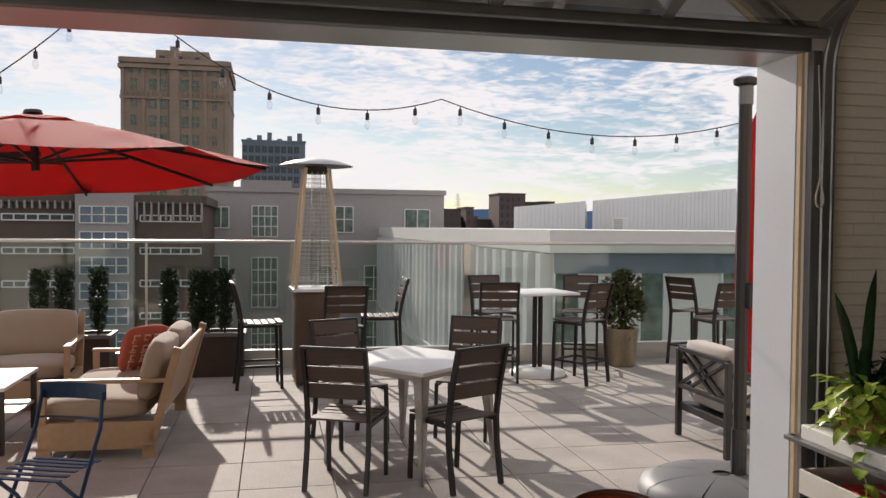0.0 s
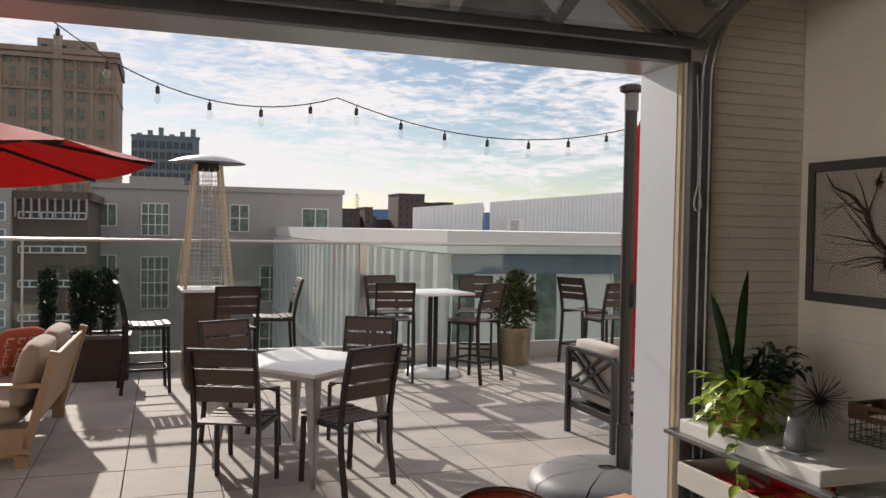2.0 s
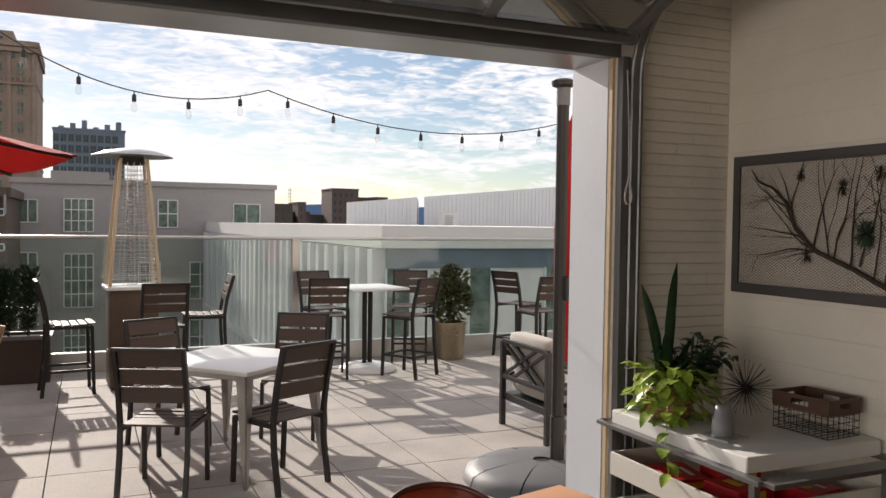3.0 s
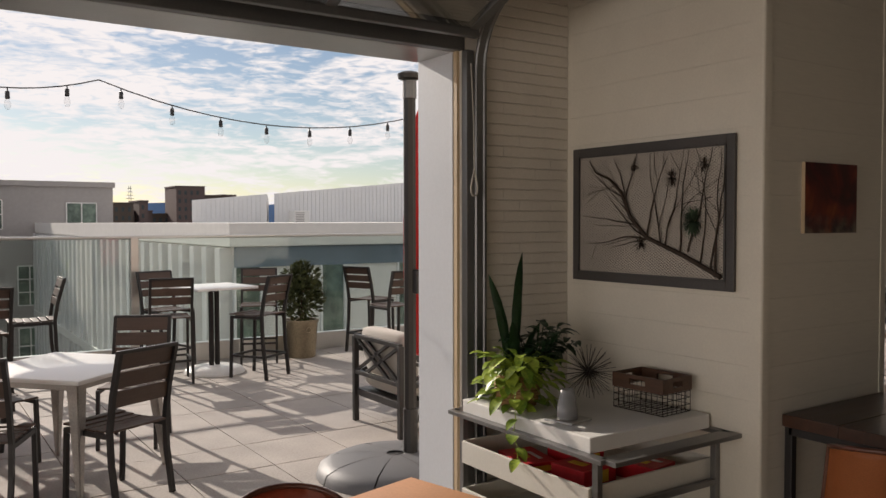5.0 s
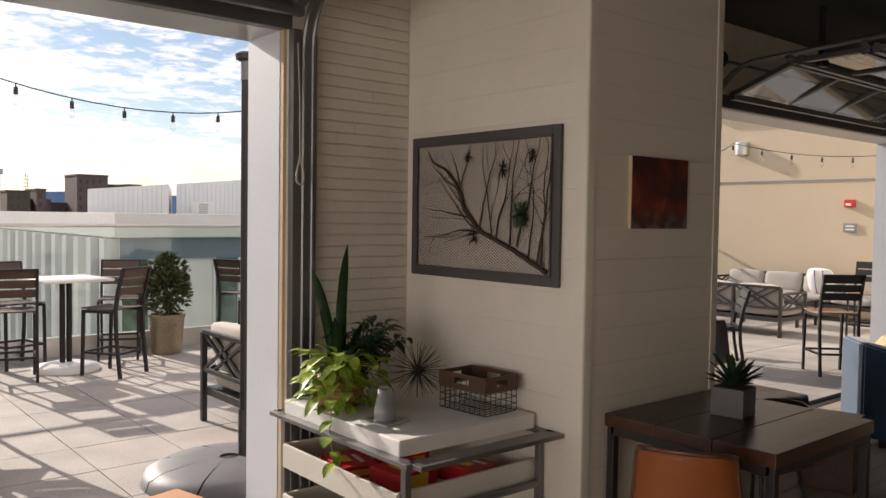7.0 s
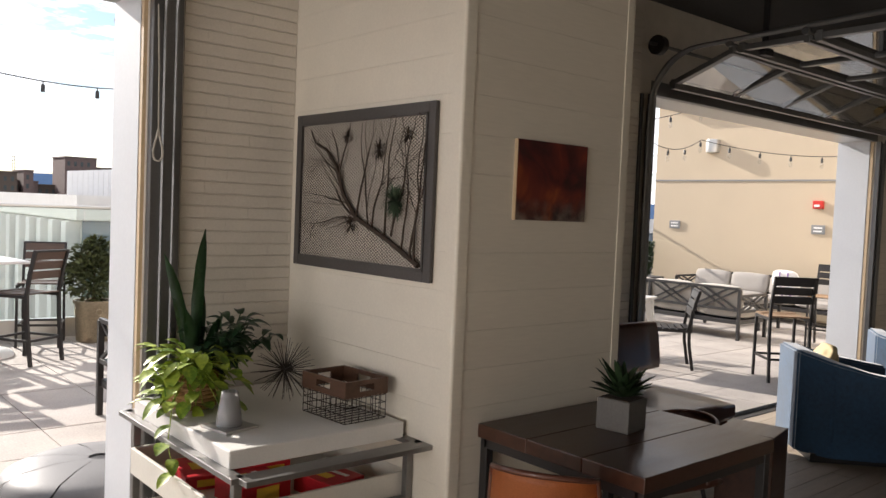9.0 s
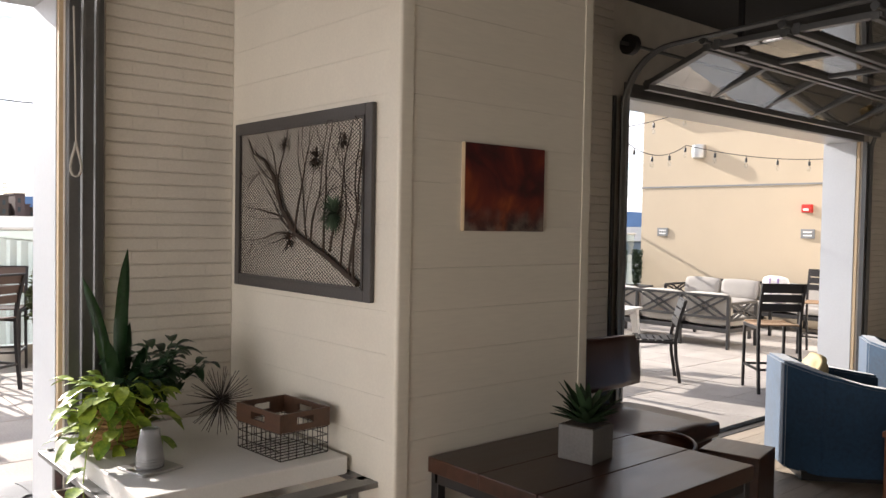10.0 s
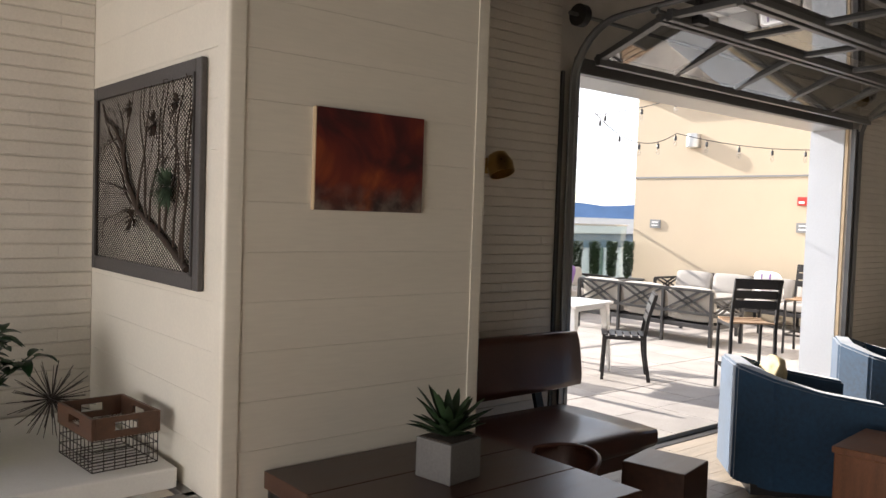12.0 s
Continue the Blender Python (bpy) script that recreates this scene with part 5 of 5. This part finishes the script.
for z in (0.36, 0.10):
    tray = part("tray", box(X0 + 0.0, X1 + 0.02, Y0 + 0.085, Y1 - 0.065, z, z + 0.016), M_trayw, cart, "white painted tray shelf")
    for y in (Y0 + 0.08, Y1 - 0.06):
        part("tray_side", add_box(B(), ((X0 + X1) / 2 + 0.01, y, z + 0.06), (X1 - X0 + 0.02, 0.018, 0.12), None, 0.003), M_trayw, tray)
    for x in (X0 - 0.006, X1 + 0.026):
        part("tray_side", add_box(B(), (x, (Y0 + Y1) / 2, z + 0.06), (0.018, Y1 - Y0 - 0.12, 0.12), None, 0.003), M_trayw, tray)
for y in (Y0 + 0.04, Y1 - 0.03):
    part("cross_bar", add_bar(B(), (X0 + 0.02, y, 0.37), (X1, y, 0.37), 0.03, 0.03, 0.003), M_cartm, cart)


def game_box(x, y, z, rz, label, w=0.30, d=0.2, h=0.06):
    g = thing("game_box", pose(x, y, z, 0, 0, rz), label, "box", "boxes in the tray")
    part("lid", box(-w / 2, w / 2, -d / 2, d / 2, 0, h, 0.003), M_redbox, g)
    for k in range(3):
        part("print_bar", box(-w / 2 + 0.04 + 0.07 * k, -w / 2 + 0.085 + 0.07 * k, -d / 2 - 0.0015, -d / 2, 0.012, h - 0.012), M_yellow if k != 1 else M_top, g)
    part("print_bar", box(-w / 2 - 0.0015, -w / 2, -0.06, 0.05, 0.015, h - 0.015), M_yellow, g)
    part("print_bar", box(-0.08, 0.06, -0.05, -0.025, h, h + 0.001), M_top, g)
    part("print_bar", box(-0.04, 0.06, 0.0, 0.05, h, h + 0.001), M_yellow, g)
    return g


game_box(2.86, 3.36, 0.377, 78, "red cardboard game box with yellow printing")
game_box(2.94, 3.02, 0.377, 95, "red card game box with yellow printed bars", 0.22, 0.24, 0.09)
game_box(3.1, 3.25, 0.377, 84, "red cardboard game box lying behind others", 0.26, 0.18, 0.10)
game_box(3.25, 2.9, 0.377, 100, "red cardboard game box at the tray end", 0.24, 0.2, 0.08)

SZ = 0.705
bk = thing("plant_basket", pose(2.83, 3.41, SZ), "woven wicker basket pot holding green plants", "basket")
bm = B()
for k in range(9):
    r = 0.095 + 0.018 * math.sin(math.pi * k / 9)
    add_tube(bm, [((r + 0.004 * (-1) ** (j + k)) * math.cos(j * math.tau / 24), (r + 0.004 * (-1) ** (j + k)) * math.sin(j * math.tau / 24), 0.012 + 0.018 * k) for j in range(25)], 0.0095, 6)
part("weave", bm, M_wicker, bk, smooth=60)
part("soil", add_lathe(B(), [(0.09, 0.0), (0.10, 0.15), (0.01, 0.155)], n=20), M_soil, bk)
rp = random.Random(21)
sn = thing("snake_plant", pose(2.85, 3.45, SZ + 0.15), "tall dark snake plant with upright blades", "plant")
for dx, dy, h, lx, ly in ((0.0, 0.0, 0.66, 0.03, -0.02), (-0.03, 0.03, 0.54, -0.09, 0.05), (0.03, 0.03, 0.34, 0.04, 0.03), (0.05, -0.02, 0.28, 0.06, -0.05), (-0.02, -0.03, 0.30, -0.05, -0.03)):
    bm = B()
    rows = []
    for i in range(9):
        f = i / 8
        w = 0.023 * (0.55 + 1.4 * f - 1.92 * f ** 4) * (1 + 0.06 * math.sin(17 * f + 9 * dx)) + 0.001
        ang = -0.64 + 0.5 * f + dx * 8
        c = Vector((dx + lx * f * f, dy + ly * f * f, h * f))
        s = Vector((math.cos(ang), math.sin(ang), 0)) * w
        nn = Vector((-math.sin(ang), math.cos(ang), 0)) * w * 0.35
        rows.append([bm.verts.new(c - s + nn), bm.verts.new(c), bm.verts.new(c + s + nn)])
    for p, q in zip(rows, rows[1:]):
        for k in range(2):
            bm.faces.new((p[k], p[k + 1], q[k + 1], q[k]))
    bmesh.ops.solidify(bm, geom=bm.faces[:], thickness=0.003)
    part("blade", bm, M_leafd, sn, smooth=60)
zz = thing("dark_foliage_plant", pose(2.96, 3.42, SZ + 0.10), "dense dark green plant with curled leaves", "plant")
for k in range(26):
    a = k * 2.39996
    e = rp.uniform(0.55, 1.35)
    h = rp.uniform(0.20, 0.37)
    d = Vector((math.cos(a) * math.cos(e), math.sin(a) * math.cos(e), math.sin(e)))
    tip = Vector((d.x * h * 0.8 + 0.03, d.y * h * 0.8, d.z * h))
    stalk = part("stalk", add_tube(B(), [(0, 0, 0), tip * 0.5 + Vector((0, 0, 0.02)), tip], 0.003, 5), M_leafd, zz)
    for j in range(7):
        f = 0.35 + 0.65 * j / 6
        bm = B()
        g = a + j * 2.2
        way = Vector((math.cos(g), math.sin(g), rp.uniform(0.1, 0.9)))
        leaf_mesh(bm, tip * f + Vector((0, 0, 0.02 * (1 - f))), way, (0, 0, 1), rp.uniform(0.075, 0.11), rp.uniform(0.042, 0.056), 0.4, 0.5, 5)
        part("leaf", bm, M_leafd, stalk, smooth=60)
po = thing("pothos", pose(2.825, 3.375, SZ + 0.14), "bright green trailing pothos over the slab edge", "plant")
heads = []
for k in range(125):
    a = rp.uniform(0, math.tau)
    r = rp.uniform(0.05, 0.19)
    z = rp.uniform(-0.11, 0.15) - 0.3 * max(0, r - 0.15)
    heads.append(Vector((r * math.cos(a), r * math.sin(a), z)))
trail = [Vector((-0.10, -0.10, 0.02)), Vector((-0.17, -0.16, -0.06)), Vector((-0.19, -0.19, -0.15)), Vector((-0.195, -0.18, -0.23)), Vector((-0.19, -0.21, -0.29)), Vector((-0.185, -0.20, -0.35))]
heads += trail[1:]
for hd in heads[:125]:
    part("stem", add_tube(B(), [(0, 0, 0), (hd.x * 0.5, hd.y * 0.5, hd.z * 0.5 + 0.04), hd], 0.002, 5), M_leafl, po)
part("trailing_stem", add_tube(B(), trail, 0.0025, 5), M_leafl, po)
for hd in heads:
    bm = B()
    out = Vector((hd.x, hd.y, rp.uniform(-0.08, 0.08)))
    out = (out.normalized() + Vector([rp.uniform(-0.5, 0.5) for _ in range(3)])).normalized()
    leaf_mesh(bm, hd, out, (0, 0, 1), rp.uniform(0.07, 0.115), rp.uniform(0.05, 0.075), 0.25, 0.35, 5)
    part("leaf", bm, M_leafl, po, smooth=60)
cp = thing("cup_stack", pose(2.812, 3.0, SZ + 0.010) @ Matrix.Diagonal((1.3, 1.3, 1.0, 1)), "stack of upturned clear plastic cups", "cups")
for k in range(4):
    z = 0.012 * k
    part("cup", add_lathe(B(), [(0.041 - 0.0004 * k, z), (0.039, z + 0.004), (0.026, z + 0.105), (0.024, z + 0.107), (0.0245, z + 0.104), (0.0375, z + 0.003)], n=24), M_cupmat, cp, smooth=40)
tr = thing("coaster_tray", pose(2.815, 3.0, SZ, 0, 0, 12), "small grey square tray under the cups", "tray")
part("tray", box(-0.085, 0.085, -0.085, 0.085, 0.0, 0.010, 0.003), M_alu, tr)
sb = thing("starburst_ornament", pose(3.24, 3.30, SZ + 0.15), "dark metal starburst ornament with many spikes", "ornament")
part("core", add_lathe(B(), [(0.002, -0.016), (0.012, -0.01), (0.016, 0.0), (0.012, 0.01), (0.002, 0.016)], n=12), M_wire, sb, smooth=60)
for k in range(80):
    zc = 1 - 2 * (k + 0.5) / 80
    a = k * 2.39996
    r = math.sqrt(1 - zc * zc)
    L = 0.150 + 0.010 * math.sin(k * 3.1)
    d = Vector((r * math.cos(a), r * math.sin(a), zc)) * L
    part("spike", add_rod(B(), d * 0.08, d, 0.0022, 0.0012, 5), M_wire, sb)
wb = thing("wire_basket", pose(3.335, 2.93, SZ, 0, 0, 4) @ Matrix.Diagonal((1.08, 1, 1.12, 1)), "wire basket with a stained wooden rim", "basket")
bw, bd = 0.105, 0.155
for s in (-1, 1):
    bm = B()
    add_box(bm, (s * bw, 0, 0.158), (0.012, bd * 2 + 0.012, 0.018), None, 0.002)
    add_box(bm, (s * bw, 0, 0.112), (0.012, bd * 2 + 0.012, 0.022), None, 0.002)
    for y in (-0.105, 0.105):
        add_box(bm, (s * bw, y, 0.135), (0.0118, 0.11, 0.032))
    part("rim_board", bm, M_rim, wb)
    bm = B()
    add_box(bm, (0, s * bd, 0.158), (bw * 2 - 0.012, 0.012, 0.018), None, 0.002)
    add_box(bm, (0, s * bd, 0.112), (bw * 2 - 0.012, 0.012, 0.022), None, 0.002)
    for x in (-0.068, 0.068):
        add_box(bm, (x, s * bd, 0.135), (0.062, 0.0118, 0.032))
    part("rim_board", bm, M_rim, wb)
for z in (0.004, 0.035, 0.066, 0.097):
    for s in (-1, 1):
        part("wire", add_rod(B(), (s * bw, -bd, z), (s * bw, bd, z), 0.0018, n=5), M_wire, wb)
        part("wire", add_rod(B(), (-bw, s * bd, z), (bw, s * bd, z), 0.0018, n=5), M_wire, wb)
for k in range(10):
    y = -bd + 2 * bd * k / 9
    for s in (-1, 1):
        part("wire", add_rod(B(), (s * bw, y, 0.004), (s * bw, y, 0.11), 0.0018, n=5), M_wire, wb)
    part("wire", add_rod(B(), (-bw, y, 0.004), (bw, y, 0.004), 0.0018, n=5), M_wire, wb)
for k in range(7):
    x = -bw + 2 * bw * k / 6
    for s in (-1, 1):
        part("wire", add_rod(B(), (x, s * bd, 0.004), (x, s * bd, 0.11), 0.0018, n=5), M_wire, wb)

dt = thing("dark_table", pose(4.14, 1.98, 0), "dark walnut plank table on black metal legs", "table")
for k, (a, b) in enumerate(((-0.43, -0.145), (-0.143, 0.143), (0.145, 0.43))):
    part("top_plank", box(-0.46, 0.46, a, b, 0.675, 0.735, 0.004), M_walnut, dt)
for sx in (-0.43, 0.43):
    bm = B()
    for sy in (-0.40, 0.40):
        add_bar(bm, (sx, sy, 0), (sx, sy, 0.675), 0.04, 0.04, 0.003)
    add_bar(bm, (sx, -0.4, 0.655), (sx, 0.4, 0.655), 0.04, 0.04, 0.003)
    part("leg_frame", bm, M_black, dt)
for sy in (-0.4, 0.4):
    part("top_rail", add_bar(B(), (-0.41, sy, 0.655), (0.41, sy, 0.655), 0.03, 0.04), M_black, dt)
pt = thing("succulent_pot", pose(4.16, 2.02, 0.735, 0, 0, 8), "dark leafy succulent in a square concrete pot", "potted plant")
bm = box(-0.078, 0.078, -0.078, 0.078, 0, 0.135, 0.004)
part("pot", bm, M_concrete, pt, "square grey concrete pot")
part("soil", box(-0.068, 0.068, -0.068, 0.068, 0.130, 0.138), M_soil, pt)
for k in range(40):
    bm = B()
    a = k * 2.39996
    e = 0.35 + 1.05 * (1 - k / 40) ** 0.8
    d = Vector((math.cos(a) * math.cos(1.45 - e * 0.8), math.sin(a) * math.cos(1.45 - e * 0.8), math.sin(1.45 - e * 0.8)))
    leaf_mesh(bm, Vector((0, 0, 0.13)) + d * 0.02, d, (0, 0, 1), 0.11 + 0.06 * (k / 40) + 0.03 * math.sin(k * 2.2), 0.034, 0.5, 0.05, 5)
    part("leaf", bm, M_cyp, pt, smooth=60)


def shell_chair(m, material, label):
    """A low shell chair with a curved leather back on thin black legs; it faces +y."""
    c = thing("shell_chair", m, label, "chair")
    rows = []
    bm = B()
    for i in range(9):
        f = i / 8
        z = 0.44 + 0.33 * f
        half = 0.23 - 0.03 * f
        rows.append([bm.verts.new((half * math.sin(g), -0.03 - 0.21 * math.cos(g) - 0.05 * f, z - 0.035 * f * (g / 1.25) ** 2)) for g in [-1.25 + 2.5 * j / 14 for j in range(15)]])
    for p, q in zip(rows, rows[1:]):
        for k in range(14):
            bm.faces.new((p[k], p[k + 1], q[k + 1], q[k]))
    rim = [v.co.copy() for v in rows[-1]]
    left, right = [r[0].co.copy() for r in rows], [r[-1].co.copy() for r in rows]
    bmesh.ops.solidify(bm, geom=bm.faces[:], thickness=0.018)
    part("back_shell", bm, material, c, smooth=60)
    part("piping", add_tube(B(), left + rim[1:-1] + right[::-1], 0.011, 8), M_leather, c, "dark piped edge", smooth=60)
    part("seat", add_cushion(B(), (0, 0.0, 0.435), (0.44, 0.44, 0.07)), material, c, smooth=80)
    for sx in (-0.18, 0.18):
        for sy in (-0.17, 0.18):
            part("leg", add_rod(B(), (sx * 1.15, sy * 1.15, 0), (sx * 0.8, sy * 0.8, 0.41), 0.011, n=8), M_black, c)
    return c


shell_chair(pose(3.55, 1.86, 0, 0, 0, -62), M_orange, "cognac leather shell chair tucked at the dark table")
shell_chair(pose(4.78, 2.22, 0, 0, 0, 78) @ Matrix.Diagonal((1, 1, 0.84, 1)), M_leather, "dark brown leather chair at the walnut table")
shell_chair(pose(1.16, 2.46, 0, 0, 0, 172) @ Matrix.Diagonal((1, 1, 0.965, 1)), M_russet, "russet leather chair with dark piping by the doorway")
ot = thing("tan_table", pose(1.46, 2.26, 0, 0, 0, 14), "small table with a tan leather-like top", "table")
part("tabletop", box(-0.27, 0.27, -0.27, 0.27, 0.71, 0.742, 0.012), mat("tan_top", (0.60, 0.30, 0.15), 0.5, 0, 0.1, 4, 90, 0.1), ot, smooth=40)
part("column", add_rod(B(), (0, 0, 0.02), (0, 0, 0.71), 0.035, n=16), M_black, ot)
part("base", add_lathe(B(), [(0.02, 0.04), (0.24, 0.025), (0.25, 0.0), (0.02, 0.0)], n=28), M_black, ot)

ls = thing("leather_bench", pose(5.52, 3.08, 0), "dark brown leather bench sofa by the doorway", "sofa")
part("seat", add_cushion(B(), (-0.05, -0.04, 0.385), (1.68, 0.74, 0.12), None, 0.12), M_leather, ls, smooth=80)
part("seat_base", box(-0.86, 0.74, -0.38, 0.32, 0.24, 0.33, 0.01), M_leather, ls)
part("back", add_cushion(B(), (0.06, 0.40, 0.70), (1.84, 0.13, 0.37), pose(0, 0, 0, -8, 0, 0), 0.15), M_leather, ls, smooth=80)
for x in (-0.6, 0.6):
    part("back_strut", add_bar(B(), (x, 0.30, 0.25), (x, 0.41, 0.6), 0.06, 0.03), M_black, ls)
for x in (-0.78, 0.68):
    for y in (-0.32, 0.28):
        part("leg", add_bar(B(), (x, y, 0), (x, y, 0.25), 0.05, 0.05, 0.004), M_black, ls)
cb = solid("wood_block_stool", box(-0.155, 0.155, -0.16, 0.16, 0, 0.44, 0.006), M_walnut, "dark wooden cube stool beside the bench", "stool", m=pose(5.80, 2.28, 0, 0, 0, 12))
st2 = thing("side_table", pose(6.86, 1.58, 0, 0, 0, 6), "reddish solid wood block side table", "table")
part("block", box(-0.26, 0.26, -0.26, 0.26, 0.0, 0.47, 0.008), M_redwood, st2)
part("top_slab", box(-0.27, 0.27, -0.27, 0.27, 0.47, 0.505, 0.006), M_redwood, st2)


def tub_chair(m, label):
    """A barrel chair in velvet, with facets and arms that fall towards the front; it faces +y."""
    c = thing("tub_chair", m, label, "armchair")
    outer = [(0.40, 0.40), (0.42, 0.05), (0.40, -0.22), (0.22, -0.41), (-0.22, -0.41), (-0.40, -0.22), (-0.42, 0.05), (-0.40, 0.40)]
    inner = [(0.29, 0.40), (0.31, 0.05), (0.29, -0.17), (0.16, -0.29), (-0.16, -0.29), (-0.29, -0.17), (-0.31, 0.05), (-0.29, 0.40)]
    top = [0.60, 0.65, 0.71, 0.76, 0.76, 0.71, 0.65, 0.60]
    bm = B()
    rings = []
    for pts, zs in ((outer, [0.05] * 8), (outer, top), (inner, top), (inner, [0.05] * 8)):
        rings.append([bm.verts.new((x, y, z)) for (x, y), z in zip(pts, zs)])
    for i in range(4):
        p, q = rings[i], rings[(i + 1) % 4]
        for k in range(7):
            bm.faces.new((p[k], p[k + 1], q[k + 1], q[k]))
    for k in (0, 7):
        bm.faces.new([r[k] for r in rings])
    bmesh.ops.bevel(bm, geom=bm.edges[:], offset=0.016, segments=2, affect="EDGES")
    part("shell", bm, M_velvet, c, "blue velvet faceted shell", smooth=30)
    part("seat_cushion", add_cushion(B(), (0, 0.07, 0.37), (0.56, 0.66, 0.16)), M_velvet, c, smooth=80)
    part("seat_base", box(-0.30, 0.30, -0.25, 0.38, 0.05, 0.30, 0.01), M_velvet, c)
    part("plinth", box(-0.32, 0.32, -0.32, 0.34, 0.0, 0.06), M_black, c)
    return c


tub_chair(pose(7.37, 2.425, 0, 0, 0, -137), "blue velvet barrel armchair with faceted sides")
tub_chair(pose(8.91, 2.43, 0, 0, 0, -150), "blue velvet barrel armchair further along the doorway")
pillow("gold_pillow", pose(7.42, 2.62, 0.60, -15, 0, -137), 0.34, mat("gold_cloth", (0.50, 0.40, 0.22), 0.7, 0.1, 0.2, 10, 120, 0.2), "gold throw pillow on the velvet armchair")
sc = thing("brass_sconce", pose(5.90, WY, 1.93), "brass wall sconce with a bowl shade", "wall lamp")
part("backplate", add_rod(B(), (0, 0, 0), (0, -0.02, 0), 0.05, n=20), M_brass, sc)
part("arm", add_tube(B(), [(0, -0.02, 0), (0, -0.09, 0.02), (0, -0.12, 0.0)], 0.01, 8), M_brass, sc)
bm = add_lathe(B(), [(0.02, 0.09), (0.06, 0.07), (0.085, 0.0), (0.08, -0.06), (0.075, -0.06), (0.078, 0.0), (0.05, 0.06), (0.015, 0.08)], n=24)
bm.transform(pose(0, -0.14, 0.0, -25, 0, 0))
part("shade", bm, M_brass, sc, smooth=50)
sc2 = copy_thing(sc, pose(12.3, WY, 1.92))

# ---- pieces: pavers, planks, bricks ----
S = 0.61
paver_me = finish(add_box(B(), (0, 0, 0), (S - 0.007, S - 0.007, 0.04), None, 0.003), "paver", M_paver)
rest = B()
for i in range(-14, 26):
    for j in range(-3, 8):
        x, y = -0.2 + S * (i + 0.5), 5.33 + S * (j + 0.5)
        if x > 15.0 or y > 9.95 or y < 3.4:
            continue
        if -3.0 < x < 15.0 and (x < 9.8 or y < 7.8):
            ob = new("paver", paver_me)
            ob.parent = terrace
            ob.location = (x, y, -0.02 + 0.001 * math.sin(i * 7.1 + j * 3.3))
        else:
            add_box(rest, (x, y, -0.02), (S - 0.007, S - 0.007, 0.04))
stuff = part("pavers", rest, M_paver, terrace)
stuff["kind"] = "stuff"
rest = B()
k = 0
y = 3.29
while y > -4.9:
    x = -6 + 0.7 * (k % 3)
    while x < 15.3:
        L = 1.9
        xa, xb = max(-6, x), min(15.38, x + L)
        if y > 0.6 and 4.4 < (xa + xb) / 2 < 12.5:
            part("plank", add_box(B(), ((xa + xb) / 2, y, -0.008), (xb - xa - 0.003, 0.137, 0.016)), M_plank, floor)
        else:
            add_box(rest, ((xa + xb) / 2, y, -0.008), (xb - xa - 0.003, 0.137, 0.016))
        x += L
    y -= 0.14
    k += 1
stuff = part("planks", rest, M_plank, floor)
stuff["kind"] = "stuff"
structure("threshold", box(-6, 15.4, 3.34, 3.40, -0.012, 0.004, 0.001), M_black, "dark metal strip between planks and pavers", "threshold")
BL, BH = 0.24, 0.0622


def add_brick(bm, c, w):
    """A brick whose upper and lower front edges are worn; the ends meet tightly under the paint."""
    h, d, e = (BH - 0.004) / 2, 0.011, 0.004
    prof = ((-d + e, -h), (-d, -h + e), (-d, h - e), (-d + e, h), (d, h), (d, -h))
    ends = [[bm.verts.new((c[0] + sx * w / 2, c[1] + y, c[2] + z)) for y, z in prof] for sx in (-1, 1)]
    for k in range(6):
        bm.faces.new((ends[0][k], ends[0][(k + 1) % 6], ends[1][(k + 1) % 6], ends[1][k]))
    bm.faces.new(ends[0])
    bm.faces.new(ends[1])
    return bm


brick_me = finish(add_brick(B(), (0, 0, 0), BL - 0.0006), "brick", M_brick)
rest = B()
count = 0
for x0, x1 in ((2.90, 3.52), (4.64, 6.56), (11.22, 15.4)):
    for r in range(int(CEIL / BH)):
        x = x0 - (BL / 2 if r % 2 else 0)
        while x < x1 - 0.01:
            a, b = max(x, x0), min(x + BL, x1)
            loc = ((a + b) / 2, WY + 0.0025 - 0.0012 * abs(math.sin(r * 5.3 + x * 31)), BH * (r + 0.5))
            if b - a > BL - 0.005 and x1 < 7 and count < 290:
                ob = new("brick", brick_me)
                ob.parent = wall_n
                ob.location = loc
                count += 1
            elif b - a > 0.015:
                add_brick(rest, loc, b - a - 0.0006)
            x += BL
stuff = part("bricks", rest, M_brick, wall_n)
stuff["kind"] = "stuff"
